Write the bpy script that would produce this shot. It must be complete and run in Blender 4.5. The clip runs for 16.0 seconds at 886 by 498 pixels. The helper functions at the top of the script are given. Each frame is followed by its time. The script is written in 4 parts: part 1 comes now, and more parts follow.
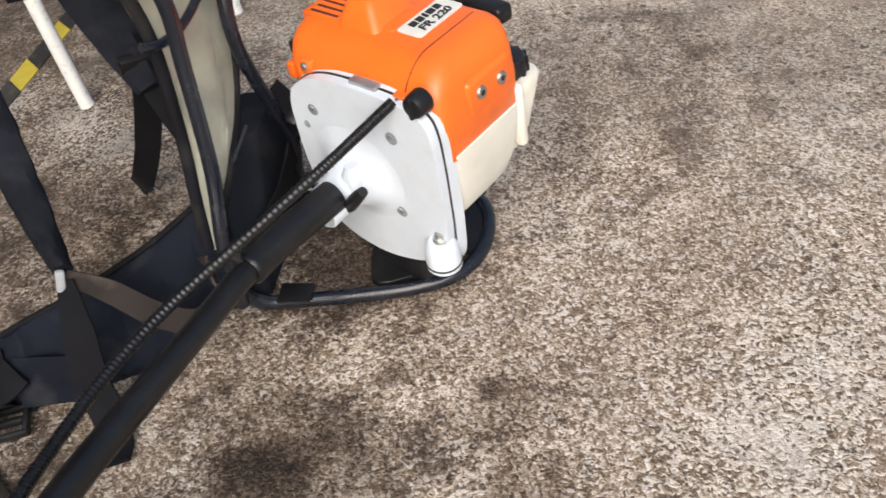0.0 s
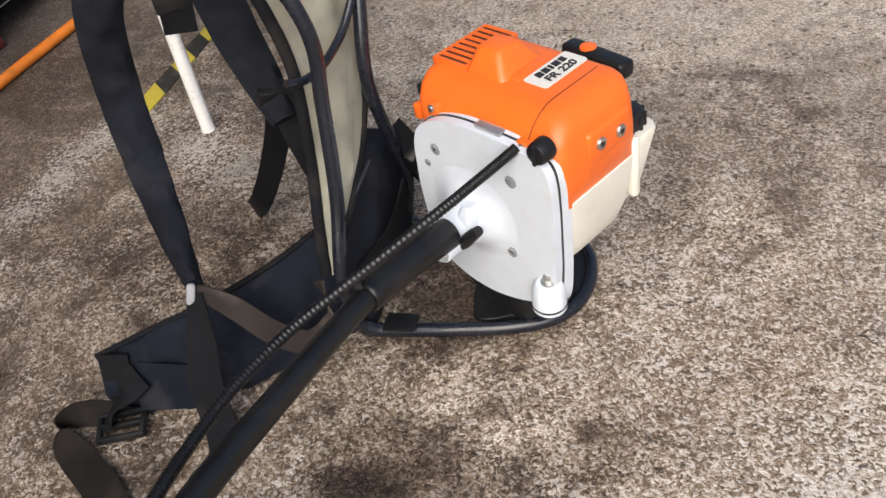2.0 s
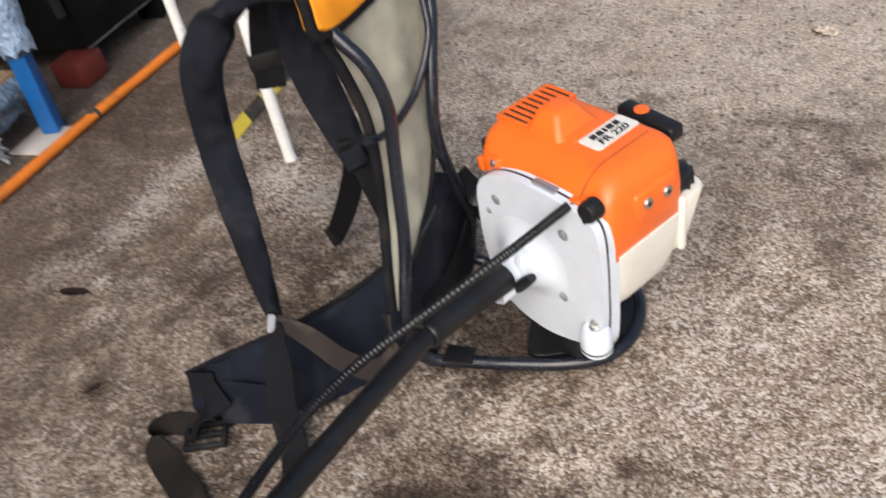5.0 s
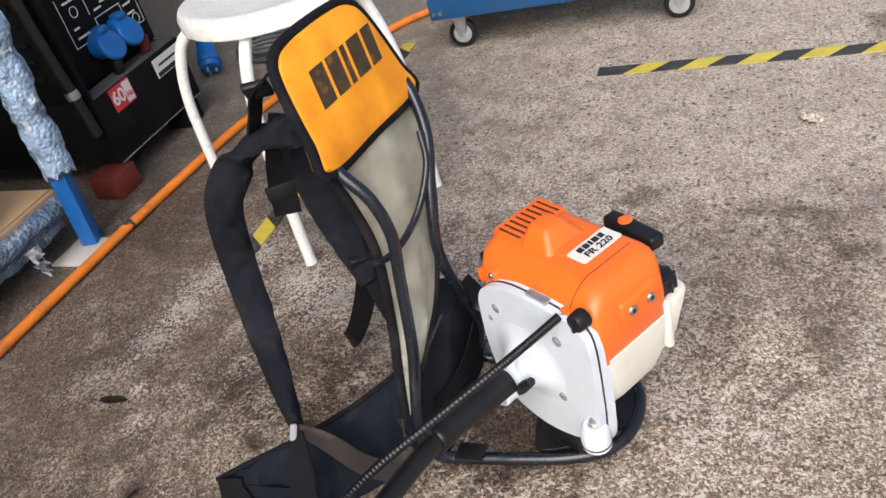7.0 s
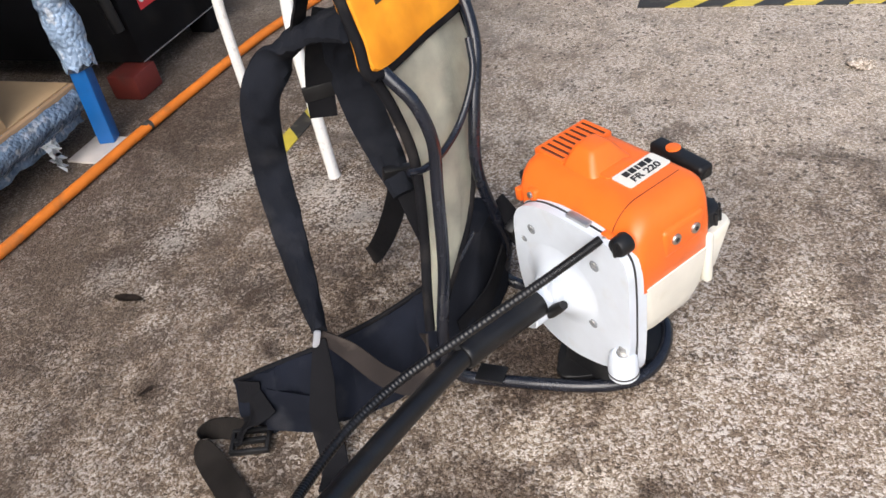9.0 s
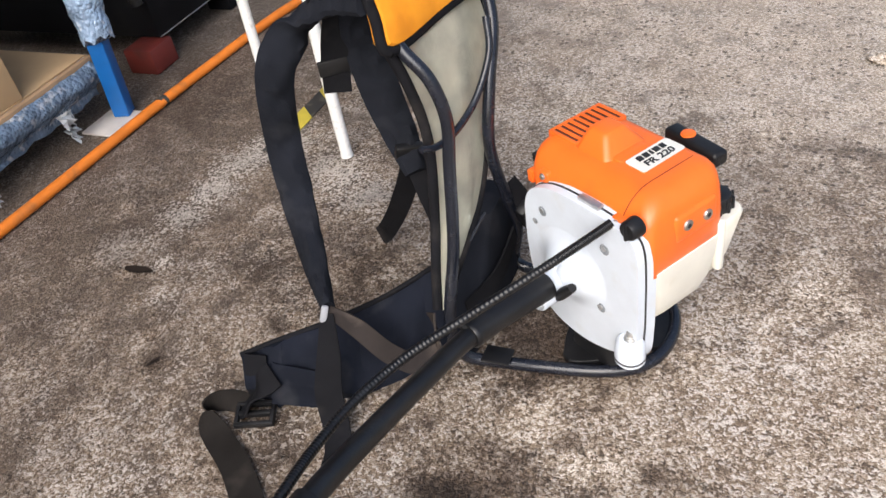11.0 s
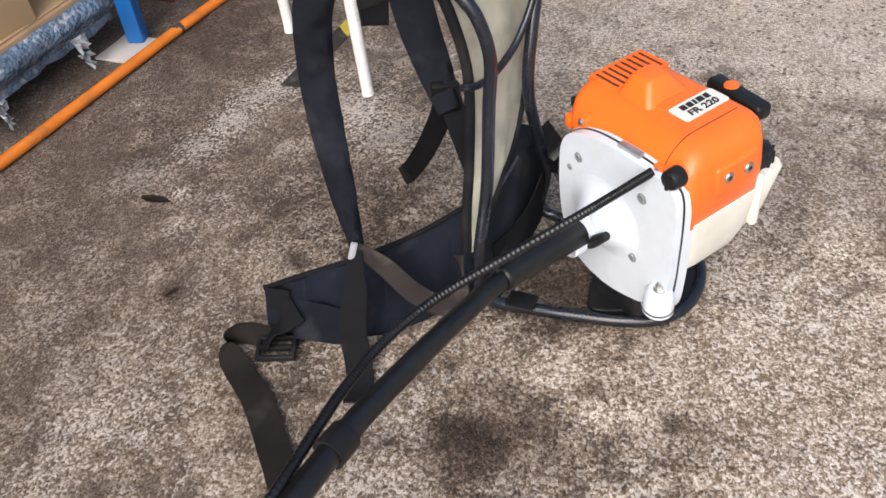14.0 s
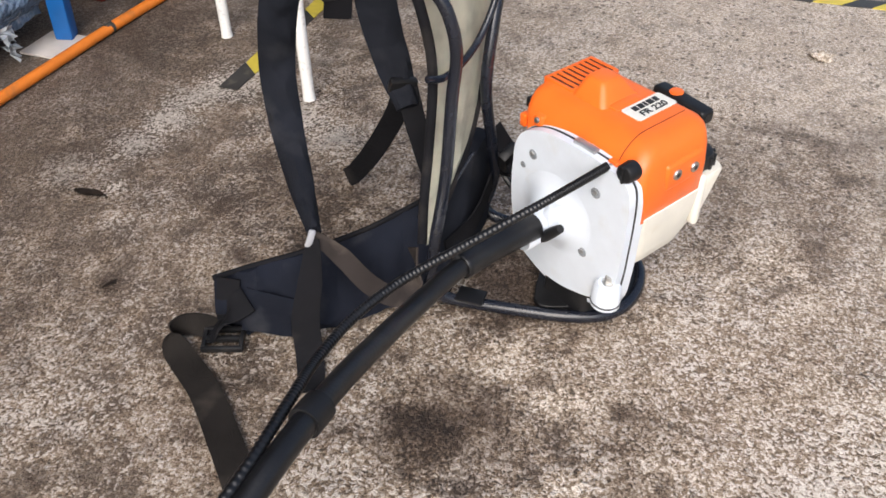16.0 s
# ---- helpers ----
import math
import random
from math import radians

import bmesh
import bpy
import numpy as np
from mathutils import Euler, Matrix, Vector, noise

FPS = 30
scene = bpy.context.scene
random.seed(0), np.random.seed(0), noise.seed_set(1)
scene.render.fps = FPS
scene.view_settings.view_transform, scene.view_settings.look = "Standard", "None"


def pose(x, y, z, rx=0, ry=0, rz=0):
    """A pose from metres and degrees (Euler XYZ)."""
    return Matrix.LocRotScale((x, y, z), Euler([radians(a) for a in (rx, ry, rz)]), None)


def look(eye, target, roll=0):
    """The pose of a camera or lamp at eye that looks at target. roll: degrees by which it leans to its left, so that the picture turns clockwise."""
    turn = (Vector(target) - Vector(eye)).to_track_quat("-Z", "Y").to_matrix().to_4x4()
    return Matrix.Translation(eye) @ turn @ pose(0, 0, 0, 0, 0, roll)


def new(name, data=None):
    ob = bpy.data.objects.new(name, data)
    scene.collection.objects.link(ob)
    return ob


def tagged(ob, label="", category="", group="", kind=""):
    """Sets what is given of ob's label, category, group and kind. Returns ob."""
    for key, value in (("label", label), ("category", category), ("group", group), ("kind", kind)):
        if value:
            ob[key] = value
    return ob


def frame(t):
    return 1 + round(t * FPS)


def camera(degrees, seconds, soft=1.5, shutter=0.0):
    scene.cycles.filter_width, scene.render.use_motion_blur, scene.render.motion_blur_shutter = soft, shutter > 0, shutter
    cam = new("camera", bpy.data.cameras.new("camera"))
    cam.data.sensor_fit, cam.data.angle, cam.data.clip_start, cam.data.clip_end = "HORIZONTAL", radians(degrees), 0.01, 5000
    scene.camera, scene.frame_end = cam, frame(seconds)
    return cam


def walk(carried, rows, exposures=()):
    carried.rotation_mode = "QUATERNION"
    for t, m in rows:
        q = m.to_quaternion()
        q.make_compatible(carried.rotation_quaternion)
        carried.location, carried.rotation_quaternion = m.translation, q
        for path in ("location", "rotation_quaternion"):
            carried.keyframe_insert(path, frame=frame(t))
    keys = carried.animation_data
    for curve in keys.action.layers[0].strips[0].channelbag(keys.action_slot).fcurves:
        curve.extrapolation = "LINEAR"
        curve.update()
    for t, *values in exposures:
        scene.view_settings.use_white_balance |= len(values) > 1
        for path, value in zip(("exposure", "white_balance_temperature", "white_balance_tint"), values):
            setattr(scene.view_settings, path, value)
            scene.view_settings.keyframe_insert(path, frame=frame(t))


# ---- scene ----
cam = camera(55.9, 16.0, shutter=0.5)
PATH = [
    (0, (0.149, 0.228, 0.698), (-0.213, 1.621, -0.691), -11.8),
    (0.5, (0.127, 0.218, 0.712), (-0.273, 1.628, -0.649), -11.6),
    (1, (0.121, 0.204, 0.723), (-0.356, 1.643, -0.581), -11.1),
    (1.5, (0.118, 0.2, 0.719), (-0.418, 1.627, -0.576), -12.1),
    (2, (0.114, 0.199, 0.727), (-0.409, 1.627, -0.572), -11.3),
    (2.5, (0.108, 0.196, 0.724), (-0.439, 1.621, -0.569), -11.3),
    (3, (0.109, 0.187, 0.726), (-0.437, 1.63, -0.548), -9.9),
    (3.5, (0.109, 0.185, 0.726), (-0.454, 1.622, -0.546), -9.9),
    (4, (0.121, 0.181, 0.75), (-0.464, 1.653, -0.471), -9.3),
    (4.5, (0.135, 0.179, 0.765), (-0.447, 1.633, -0.478), -9.1),
    (5, (0.148, 0.172, 0.81), (-0.536, 1.565, -0.453), -13.0),
    (5.2, (0.157, 0.168, 0.838), (-0.578, 1.555, -0.401), -15.0),
    (7.3, (0.209, 0.154, 0.898), (-0.548, 1.627, -0.224), -16.2),
    (7.5, (0.198, 0.153, 0.89), (-0.532, 1.616, -0.262), -14.9),
    (8, (0.173, 0.153, 0.877), (-0.57, 1.546, -0.35), -13.8),
    (8.5, (0.161, 0.144, 0.872), (-0.595, 1.519, -0.369), -13.2),
    (9, (0.158, 0.145, 0.867), (-0.595, 1.521, -0.375), -12.8),
    (9.5, (0.154, 0.147, 0.863), (-0.599, 1.511, -0.39), -12.2),
    (10, (0.164, 0.145, 0.857), (-0.611, 1.497, -0.397), -12.5),
    (12.5, (0.145, 0.132, 0.854), (-0.62, 1.481, -0.409), -9.8),
    (13, (0.134, 0.133, 0.846), (-0.63, 1.462, -0.439), -9.7),
    (13.5, (0.111, 0.155, 0.839), (-0.613, 1.452, -0.501), -9.9),
    (14, (0.112, 0.119, 0.849), (-0.621, 1.4, -0.501), -8.9),
    (14.5, (0.113, 0.085, 0.852), (-0.648, 1.355, -0.493), -10.5),
    (15, (0.08, 0.065, 0.838), (-0.526, 1.385, -0.537), -4.9),
    (15.5, (0.064, 0.038, 0.832), (-0.487, 1.421, -0.503), -2.2),
    (16, (0.065, 0.045, 0.823), (-0.466, 1.469, -0.477), -1.3),
]
walk(cam, [(t, look(eye, target, roll)) for t, eye, target, roll in PATH],
     exposures=((0, 0.20, 6650, 9), (2, 0.13, 6650, 10), (5, 0.16, 6600, 11), (7.5, 0.26, 6470, 11), (12.5, 0.40, 6440, 11), (16, 0.32, 6500, 11)))

# ---- light ----
world = bpy.data.worlds.new("sky")
scene.world = world
world.use_nodes = True
wn = world.node_tree
sky = wn.nodes.new("ShaderNodeTexSky")
sky.sky_type, sky.sun_disc = "NISHITA", False
sky.sun_elevation, sky.sun_rotation = radians(43), radians(172)
sky.air_density, sky.dust_density, sky.ozone_density = 1.0, 4.0, 0.6
wn.links.new(sky.outputs[0], wn.nodes["Background"].inputs[0])
wn.nodes["Background"].inputs[1].default_value = 0.15
sun = new("sun", bpy.data.lights.new("sun", "SUN"))
sun.data.energy, sun.data.angle, sun.data.color = 2.6, radians(60), (0.965, 0.985, 1.0)
sun.matrix_world = look((0.5, -3.4, 3.2), (0, 0, 0))


# ---- materials ----
def mat(name, base, rough=0.5, metal=0.0, vary=0.12, size=40.0, bump=0.15, bump_size=400.0, spots=None, coat=0.0, spec=0.5):
    """A principled surface with colour variation at two scales, uneven gloss and fine relief."""
    m = bpy.data.materials.new(name)
    m.use_nodes = True
    t = m.node_tree
    p = t.nodes["Principled BSDF"]
    co = t.nodes.new("ShaderNodeTexCoord")
    big, fine = t.nodes.new("ShaderNodeTexNoise"), t.nodes.new("ShaderNodeTexNoise")
    for n, s, d in ((big, size, 6.0), (fine, bump_size, 3.0)):
        n.inputs["Scale"].default_value, n.inputs["Detail"].default_value = s, d
        t.links.new(co.outputs["Object"], n.inputs["Vector"])
    ramp = t.nodes.new("ShaderNodeValToRGB")
    dark = [c * (1 - vary) for c in base]
    lite = [min(1.0, c * (1 + vary)) for c in base]
    ramp.color_ramp.elements[0].position, ramp.color_ramp.elements[0].color = 0.3, (*dark, 1)
    ramp.color_ramp.elements[1].position, ramp.color_ramp.elements[1].color = 0.7, (*lite, 1)
    t.links.new(big.outputs["Fac"], ramp.inputs[0])
    colour = ramp.outputs[0]
    if spots:
        tone, amount, scale = spots
        sp = t.nodes.new("ShaderNodeTexNoise")
        sp.inputs["Scale"].default_value, sp.inputs["Detail"].default_value = scale, 8.0
        t.links.new(co.outputs["Object"], sp.inputs["Vector"])
        sr = t.nodes.new("ShaderNodeMapRange")
        sr.inputs["From Min"].default_value, sr.inputs["From Max"].default_value = 0.56, 0.72
        sr.inputs["To Max"].default_value = amount
        t.links.new(sp.outputs["Fac"], sr.inputs["Value"])
        mix = t.nodes.new("ShaderNodeMix")
        mix.data_type = "RGBA"
        mix.inputs["B"].default_value = (*tone, 1)
        t.links.new(sr.outputs["Result"], mix.inputs["Factor"])
        t.links.new(colour, mix.inputs["A"])
        colour = mix.outputs["Result"]
    t.links.new(colour, p.inputs["Base Color"])
    rr = t.nodes.new("ShaderNodeMapRange")
    rr.inputs["To Min"].default_value, rr.inputs["To Max"].default_value = max(0.03, rough - 0.1), min(1.0, rough + 0.12)
    t.links.new(big.outputs["Fac"], rr.inputs["Value"])
    t.links.new(rr.outputs["Result"], p.inputs["Roughness"])
    p.inputs["Metallic"].default_value = metal
    p.inputs["Coat Weight"].default_value = coat
    p.inputs["Specular IOR Level"].default_value = spec
    b = t.nodes.new("ShaderNodeBump")
    b.inputs["Strength"].default_value, b.inputs["Distance"].default_value = bump, 0.002
    t.links.new(fine.outputs["Fac"], b.inputs["Height"])
    t.links.new(b.outputs["Normal"], p.inputs["Normal"])
    return m


def fabric(name, base, weave=900.0, dust=(0.25, 0.23, 0.2), dusty=0.25, rough=0.85):
    """Woven cloth: crossed threads as relief, creases, and dust."""
    m = mat(name, base, rough, 0.0, 0.25, 18.0, 0.2, 120.0, (dust, dusty, 14.0), spec=0.12)
    t = m.node_tree
    p = t.nodes["Principled BSDF"]
    co = t.nodes["Texture Coordinate"]
    w = t.nodes.new("ShaderNodeTexWave")
    w.inputs["Scale"].default_value, w.inputs["Distortion"].default_value = weave, 0.6
    t.links.new(co.outputs["Object"], w.inputs["Vector"])
    b = t.nodes.new("ShaderNodeBump")
    b.inputs["Strength"].default_value, b.inputs["Distance"].default_value = 0.25, 0.001
    t.links.new(w.outputs["Fac"], b.inputs["Height"])
    t.links.new(t.nodes["Bump"].outputs["Normal"], b.inputs["Normal"])
    t.links.new(b.outputs["Normal"], p.inputs["Normal"])
    return m


def concrete():
    """Worn shop-floor concrete: pale aggregate in a brown-grey ground, pores, grime, oil stains and painted shade."""
    m = bpy.data.materials.new("worn_concrete")
    m.use_nodes = True
    t = m.node_tree
    p = t.nodes["Principled BSDF"]
    co = t.nodes.new("ShaderNodeTexCoord").outputs["Object"]

    def tex(kind, scale, detail=6.0, rough=0.6, dist=0.0, at=None):
        n = t.nodes.new(kind)
        n.inputs["Scale"].default_value = scale
        if kind == "ShaderNodeTexNoise":
            n.inputs["Detail"].default_value, n.inputs["Roughness"].default_value = detail, rough
            n.inputs["Distortion"].default_value = dist
        t.links.new(at or co, n.inputs["Vector"])
        return n

    def span(src, lo, hi, a=0.0, b=1.0):
        n = t.nodes.new("ShaderNodeMapRange")
        for key, v in (("From Min", lo), ("From Max", hi), ("To Min", a), ("To Max", b)):
            n.inputs[key].default_value = v
        t.links.new(src, n.inputs["Value"])
        return n.outputs["Result"]

    def blend(fac, a, b, kind="MIX"):
        n = t.nodes.new("ShaderNodeMix")
        n.data_type, n.blend_type = "RGBA", kind
        for key, v in (("Factor", fac), ("A", a), ("B", b)):
            if isinstance(v, tuple):
                n.inputs[key].default_value = (*v, 1)
            elif isinstance(v, float):
                n.inputs[key].default_value = v
            else:
                t.links.new(v, n.inputs[key])
        return n.outputs["Result"]

    def maths(op, a, b):
        n = t.nodes.new("ShaderNodeMath")
        n.operation = op
        for i, v in enumerate((a, b)):
            if isinstance(v, float):
                n.inputs[i].default_value = v
            else:
                t.links.new(v, n.inputs[i])
        return n.outputs[0]

    mid = tex("ShaderNodeTexNoise", 13.0, 8.0, 0.65).outputs["Fac"]
    wide = tex("ShaderNodeTexNoise", 2.6, 5.0, 0.6).outputs["Fac"]
    grain = tex("ShaderNodeTexNoise", 165.0, 2.5, 0.6, 0.3).outputs["Fac"]
    fine = tex("ShaderNodeTexNoise", 430.0, 2.0, 0.6).outputs["Fac"]
    pore = tex("ShaderNodeTexNoise", 75.0, 2.0, 0.5, 0.4).outputs["Fac"]
    chalk = tex("ShaderNodeTexNoise", 6.0, 9.0, 0.75).outputs["Fac"]
    lump = tex("ShaderNodeTexNoise", 48.0, 3.0, 0.6, 0.5).outputs["Fac"]
    # a wobbled position, for pieces of aggregate and pits with ragged outlines
    wob = tex("ShaderNodeTexNoise", 120.0, 3.0, 0.6).outputs["Color"]
    off = t.nodes.new("ShaderNodeVectorMath")
    off.operation = "MULTIPLY_ADD"
    t.links.new(wob, off.inputs[0])
    off.inputs[1].default_value = (0.012, 0.012, 0.012)
    t.links.new(co, off.inputs[2])
    ragged = off.outputs[0]
    def cells(scale):
        stones = t.nodes.new("ShaderNodeSeparateColor")
        v = tex("ShaderNodeTexVoronoi", scale, at=ragged)
        t.links.new(v.outputs["Color"], stones.inputs[0])
        return stones.outputs[0], v.outputs["Distance"]

    grit, edge = cells(300.0)
    grit2 = cells(560.0)[0]
    mass = maths("ADD", maths("ADD", maths("MULTIPLY", grain, 0.14), maths("MULTIPLY", fine, 0.16)), maths("MULTIPLY", lump, 0.12))
    mass = maths("ADD", mass, maths("ADD", maths("MULTIPLY", grit, 0.34), maths("MULTIPLY", grit2, 0.24)))
    mass = maths("ADD", mass, maths("MULTIPLY", maths("SUBTRACT", mid, 0.5), 0.36))
    ramp = t.nodes.new("ShaderNodeValToRGB")
    e = ramp.color_ramp.elements
    e[0].position, e[0].color = 0.29, (*FLOOR_DARK, 1)
    e[1].position, e[1].color = 0.70, (*FLOOR_PALE, 1)
    for at, c in ((0.39, FLOOR_BROWN), (0.50, FLOOR_MID), (0.585, FLOOR_SAND)):
        k = e.new(at)
        k.color = (*c, 1)
    t.links.new(mass, ramp.inputs[0])
    base = ramp.outputs[0]
    base = blend(span(wide, 0.60, 0.40, 0.0, 0.40), base, (0.20, 0.140, 0.096))
    base = blend(span(maths("ADD", chalk, maths("MULTIPLY", maths("SUBTRACT", grit, 0.5), 0.35)), 0.56, 0.70, 0.0, 0.6), base, (0.68, 0.625, 0.575))
    base = blend(span(pore, 0.35, 0.29, 0.0, 0.5), base, (0.07, 0.050, 0.037))
    base = blend(span(mid, 0.47, 0.33, 0.0, 0.42), base, (0.13, 0.090, 0.062))
    rust = tex("ShaderNodeTexNoise", 21.0, 6.0, 0.7).outputs["Fac"]
    base = blend(span(rust, 0.62, 0.72, 0.0, 0.45), base, (0.26, 0.135, 0.075))
    # trodden dirt along the row of machines
    where = t.nodes.new("ShaderNodeSeparateXYZ")
    t.links.new(co, where.inputs[0])
    row = maths("ADD", where.outputs[0], maths("MULTIPLY", maths("SUBTRACT", chalk, 0.5), 1.5))
    base = blend(span(row, -0.18, -0.85, 0.0, 0.80), base, (0.50, 0.455, 0.42), "MULTIPLY")
    base = blend(span(maths("ADD", row, maths("MULTIPLY", maths("SUBTRACT", mid, 0.5), 4.0)), -0.35, -1.0, 0.0, 0.55), base, (0.085, 0.062, 0.046))
    scrape = maths("ADD", tex("ShaderNodeTexNoise", 7.0, 9.0, 0.72, 0.6).outputs["Fac"], maths("MULTIPLY", maths("SUBTRACT", grit, 0.5), 0.34))
    base = blend(maths("MULTIPLY", span(scrape, 0.60, 0.70, 0.0, 0.85), span(row, -0.95, -0.5, 0.25, 1.0)), base, (0.66, 0.60, 0.54))
    # paler and more pitted towards higher x and y
    far_pale = maths("ADD", maths("ADD", where.outputs[1], maths("MULTIPLY", where.outputs[0], 0.5)), maths("MULTIPLY", maths("SUBTRACT", chalk, 0.5), 1.6))
    base = blend(span(far_pale, 1.1, 1.7, 0.0, 0.30), base, (0.57, 0.505, 0.43))
    cell = tex("ShaderNodeTexVoronoi", 92.0, at=ragged)
    pick = t.nodes.new("ShaderNodeSeparateColor")
    t.links.new(cell.outputs["Color"], pick.inputs[0])
    reach = maths("MULTIPLY", span(pick.outputs[0], 0.42, 1.0, -0.02, 0.46), maths("MAXIMUM", span(far_pale, 0.9, 1.5, 0.12, 1.0), span(row, -0.4, -0.9, 0.12, 0.8)))
    pit = span(maths("SUBTRACT", cell.outputs["Distance"], maths("ADD", reach, maths("MULTIPLY", maths("SUBTRACT", grain, 0.5), 0.7))), 0.0, -0.06, 0.0, 1.0)
    base = blend(maths("MULTIPLY", pit, 0.85), base, (0.075, 0.055, 0.040))
    # oil and damp stains and painted shade on the floor, each with ragged edge
    geo = t.nodes.new("ShaderNodeSeparateXYZ")
    t.links.new(co, geo.inputs[0])
    for x, y, r, depth in STAINS_SHADE:
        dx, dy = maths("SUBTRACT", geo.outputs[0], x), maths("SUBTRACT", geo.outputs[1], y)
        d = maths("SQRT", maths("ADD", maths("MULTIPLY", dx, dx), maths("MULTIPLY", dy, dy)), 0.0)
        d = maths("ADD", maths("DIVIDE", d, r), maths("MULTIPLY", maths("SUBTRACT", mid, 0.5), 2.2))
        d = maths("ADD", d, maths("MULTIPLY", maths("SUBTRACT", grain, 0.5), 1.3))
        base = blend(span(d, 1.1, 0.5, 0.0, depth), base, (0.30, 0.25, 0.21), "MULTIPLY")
    # scuffed places where the pale aggregate shows
    for x, y, r, depth in SCUFFS:
        dx, dy = maths("SUBTRACT", geo.outputs[0], x), maths("SUBTRACT", geo.outputs[1], y)
        d = maths("SQRT", maths("ADD", maths("MULTIPLY", dx, dx), maths("MULTIPLY", dy, dy)), 0.0)
        d = maths("ADD", maths("DIVIDE", d, r), maths("MULTIPLY", maths("SUBTRACT", mid, 0.5), 1.6))
        d = maths("ADD", d, maths("MULTIPLY", maths("SUBTRACT", 0.62, grit), 1.5))
        base = blend(span(d, 1.0, 0.55, 0.0, depth), base, (0.72, 0.655, 0.58))
    t.links.new(base, p.inputs["Base Color"])
    t.links.new(span(mid, 0.3, 0.7, 0.5, 0.8), p.inputs["Roughness"])
    p.inputs["Specular IOR Level"].default_value = 0.45
    h = maths("ADD", maths("ADD", maths("MULTIPLY", grain, 0.4), maths("MULTIPLY", edge, -0.55)), maths("ADD", maths("MULTIPLY", grit, 0.45), maths("ADD", span(pore, 0.29, 0.37, -0.9, 0.0), maths("MULTIPLY", pit, -0.9))))
    b = t.nodes.new("ShaderNodeBump")
    b.inputs["Strength"].default_value, b.inputs["Distance"].default_value = 0.85, 0.0035
    t.links.new(h, b.inputs["Height"])
    t.links.new(b.outputs["Normal"], p.inputs["Normal"])
    return m


FLOOR_DARK, FLOOR_BROWN, FLOOR_MID, FLOOR_SAND, FLOOR_PALE = (0.046, 0.030, 0.019), (0.190, 0.132, 0.083), (0.375, 0.288, 0.205), (0.58, 0.485, 0.385), (0.90, 0.82, 0.72)
# oil and damp stains plus painted shade under the cutter: x, y, radius, depth
STAINS_SHADE = [(-0.155, 0.645, 0.095, 0.85), (-0.195, 0.60, 0.08, 0.7), (-0.10, 0.63, 0.10, 0.5), (-0.069, 0.742, 0.026, 0.85), (0.041, 0.726, 0.020, 0.8), (0.05, 0.70, 0.08, 0.45), (0.061, 0.614, 0.06, 0.5), (-0.40, 0.60, 0.16, 0.3), (-0.47, 0.60, 0.07, 0.45),
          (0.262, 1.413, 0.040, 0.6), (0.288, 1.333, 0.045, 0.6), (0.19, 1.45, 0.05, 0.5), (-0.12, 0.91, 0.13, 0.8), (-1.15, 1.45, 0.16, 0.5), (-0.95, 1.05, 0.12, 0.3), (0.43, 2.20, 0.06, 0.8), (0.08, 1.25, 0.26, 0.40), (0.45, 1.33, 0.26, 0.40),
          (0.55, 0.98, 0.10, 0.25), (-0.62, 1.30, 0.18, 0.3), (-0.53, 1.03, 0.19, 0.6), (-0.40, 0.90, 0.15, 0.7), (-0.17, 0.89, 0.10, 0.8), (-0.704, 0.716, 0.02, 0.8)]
SCUFFS = [(-0.895, 1.051, 0.05, 0.5), (-0.885, 1.142, 0.06, 0.55), (-0.875, 1.234, 0.07, 0.55), (-0.82, 1.31, 0.07, 0.55), (-0.663, 1.24, 0.08, 0.55), (-0.565, 1.168, 0.07, 0.4), (-0.848, 0.922, 0.020, 0.8), (-0.96, 0.94, 0.05, 0.3), (0.30, 0.67, 0.11, 0.5), (0.37, 0.75, 0.10, 0.4)]
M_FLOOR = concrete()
M_ORANGE = mat("orange_plastic", (0.86, 0.150, 0.016), 0.36, 0, 0.05, 30, 0.05, 900, ((0.45, 0.1, 0.03), 0.25, 22))
M_WHITE = mat("white_paint", (0.66, 0.71, 0.775), 0.33, 0, 0.04, 30, 0.05, 600, ((0.55, 0.53, 0.48), 0.25, 26), coat=0.2)
M_TANK = mat("cream_plastic", (0.72, 0.695, 0.615), 0.45, 0, 0.07, 22, 0.08, 500, ((0.5, 0.42, 0.28), 0.35, 18))
M_BLACK = mat("black_plastic", (0.010, 0.010, 0.011), 0.42, 0, 0.25, 30, 0.1, 500, ((0.06, 0.055, 0.05), 0.2, 30), spec=0.35)
M_TUBE = mat("black_enamel", (0.010, 0.012, 0.019), 0.25, 0, 0.2, 30, 0.04, 300, ((0.08, 0.075, 0.07), 0.2, 45), coat=0.25, spec=0.4)
M_RUBBER = mat("black_rubber", (0.008, 0.008, 0.009), 0.32, 0, 0.25, 25, 0.15, 350, ((0.04, 0.037, 0.034), 0.25, 20), spec=0.45)
M_NAVY = fabric("navy_cloth", (0.0115, 0.0130, 0.0180), dust=(0.045, 0.045, 0.05), dusty=0.4)
M_BELT = fabric("navy_nylon", (0.0095, 0.0115, 0.0185), 1100.0, (0.055, 0.055, 0.06), 0.5)
M_WEB = fabric("black_webbing", (0.010, 0.010, 0.012), 1400.0, (0.06, 0.052, 0.046), 0.45)
M_BROWN_WEB = fabric("dusty_webbing", (0.035, 0.029, 0.027), 1400.0, (0.15, 0.12, 0.10), 0.7)
M_TAIL = fabric("worn_webbing", (0.017, 0.0145, 0.013), 1400.0, (0.075, 0.062, 0.052), 0.5)
M_BOARD = fabric("khaki_cloth", (0.64, 0.63, 0.52), 500.0, (0.46, 0.43, 0.33), 0.4, 0.7)
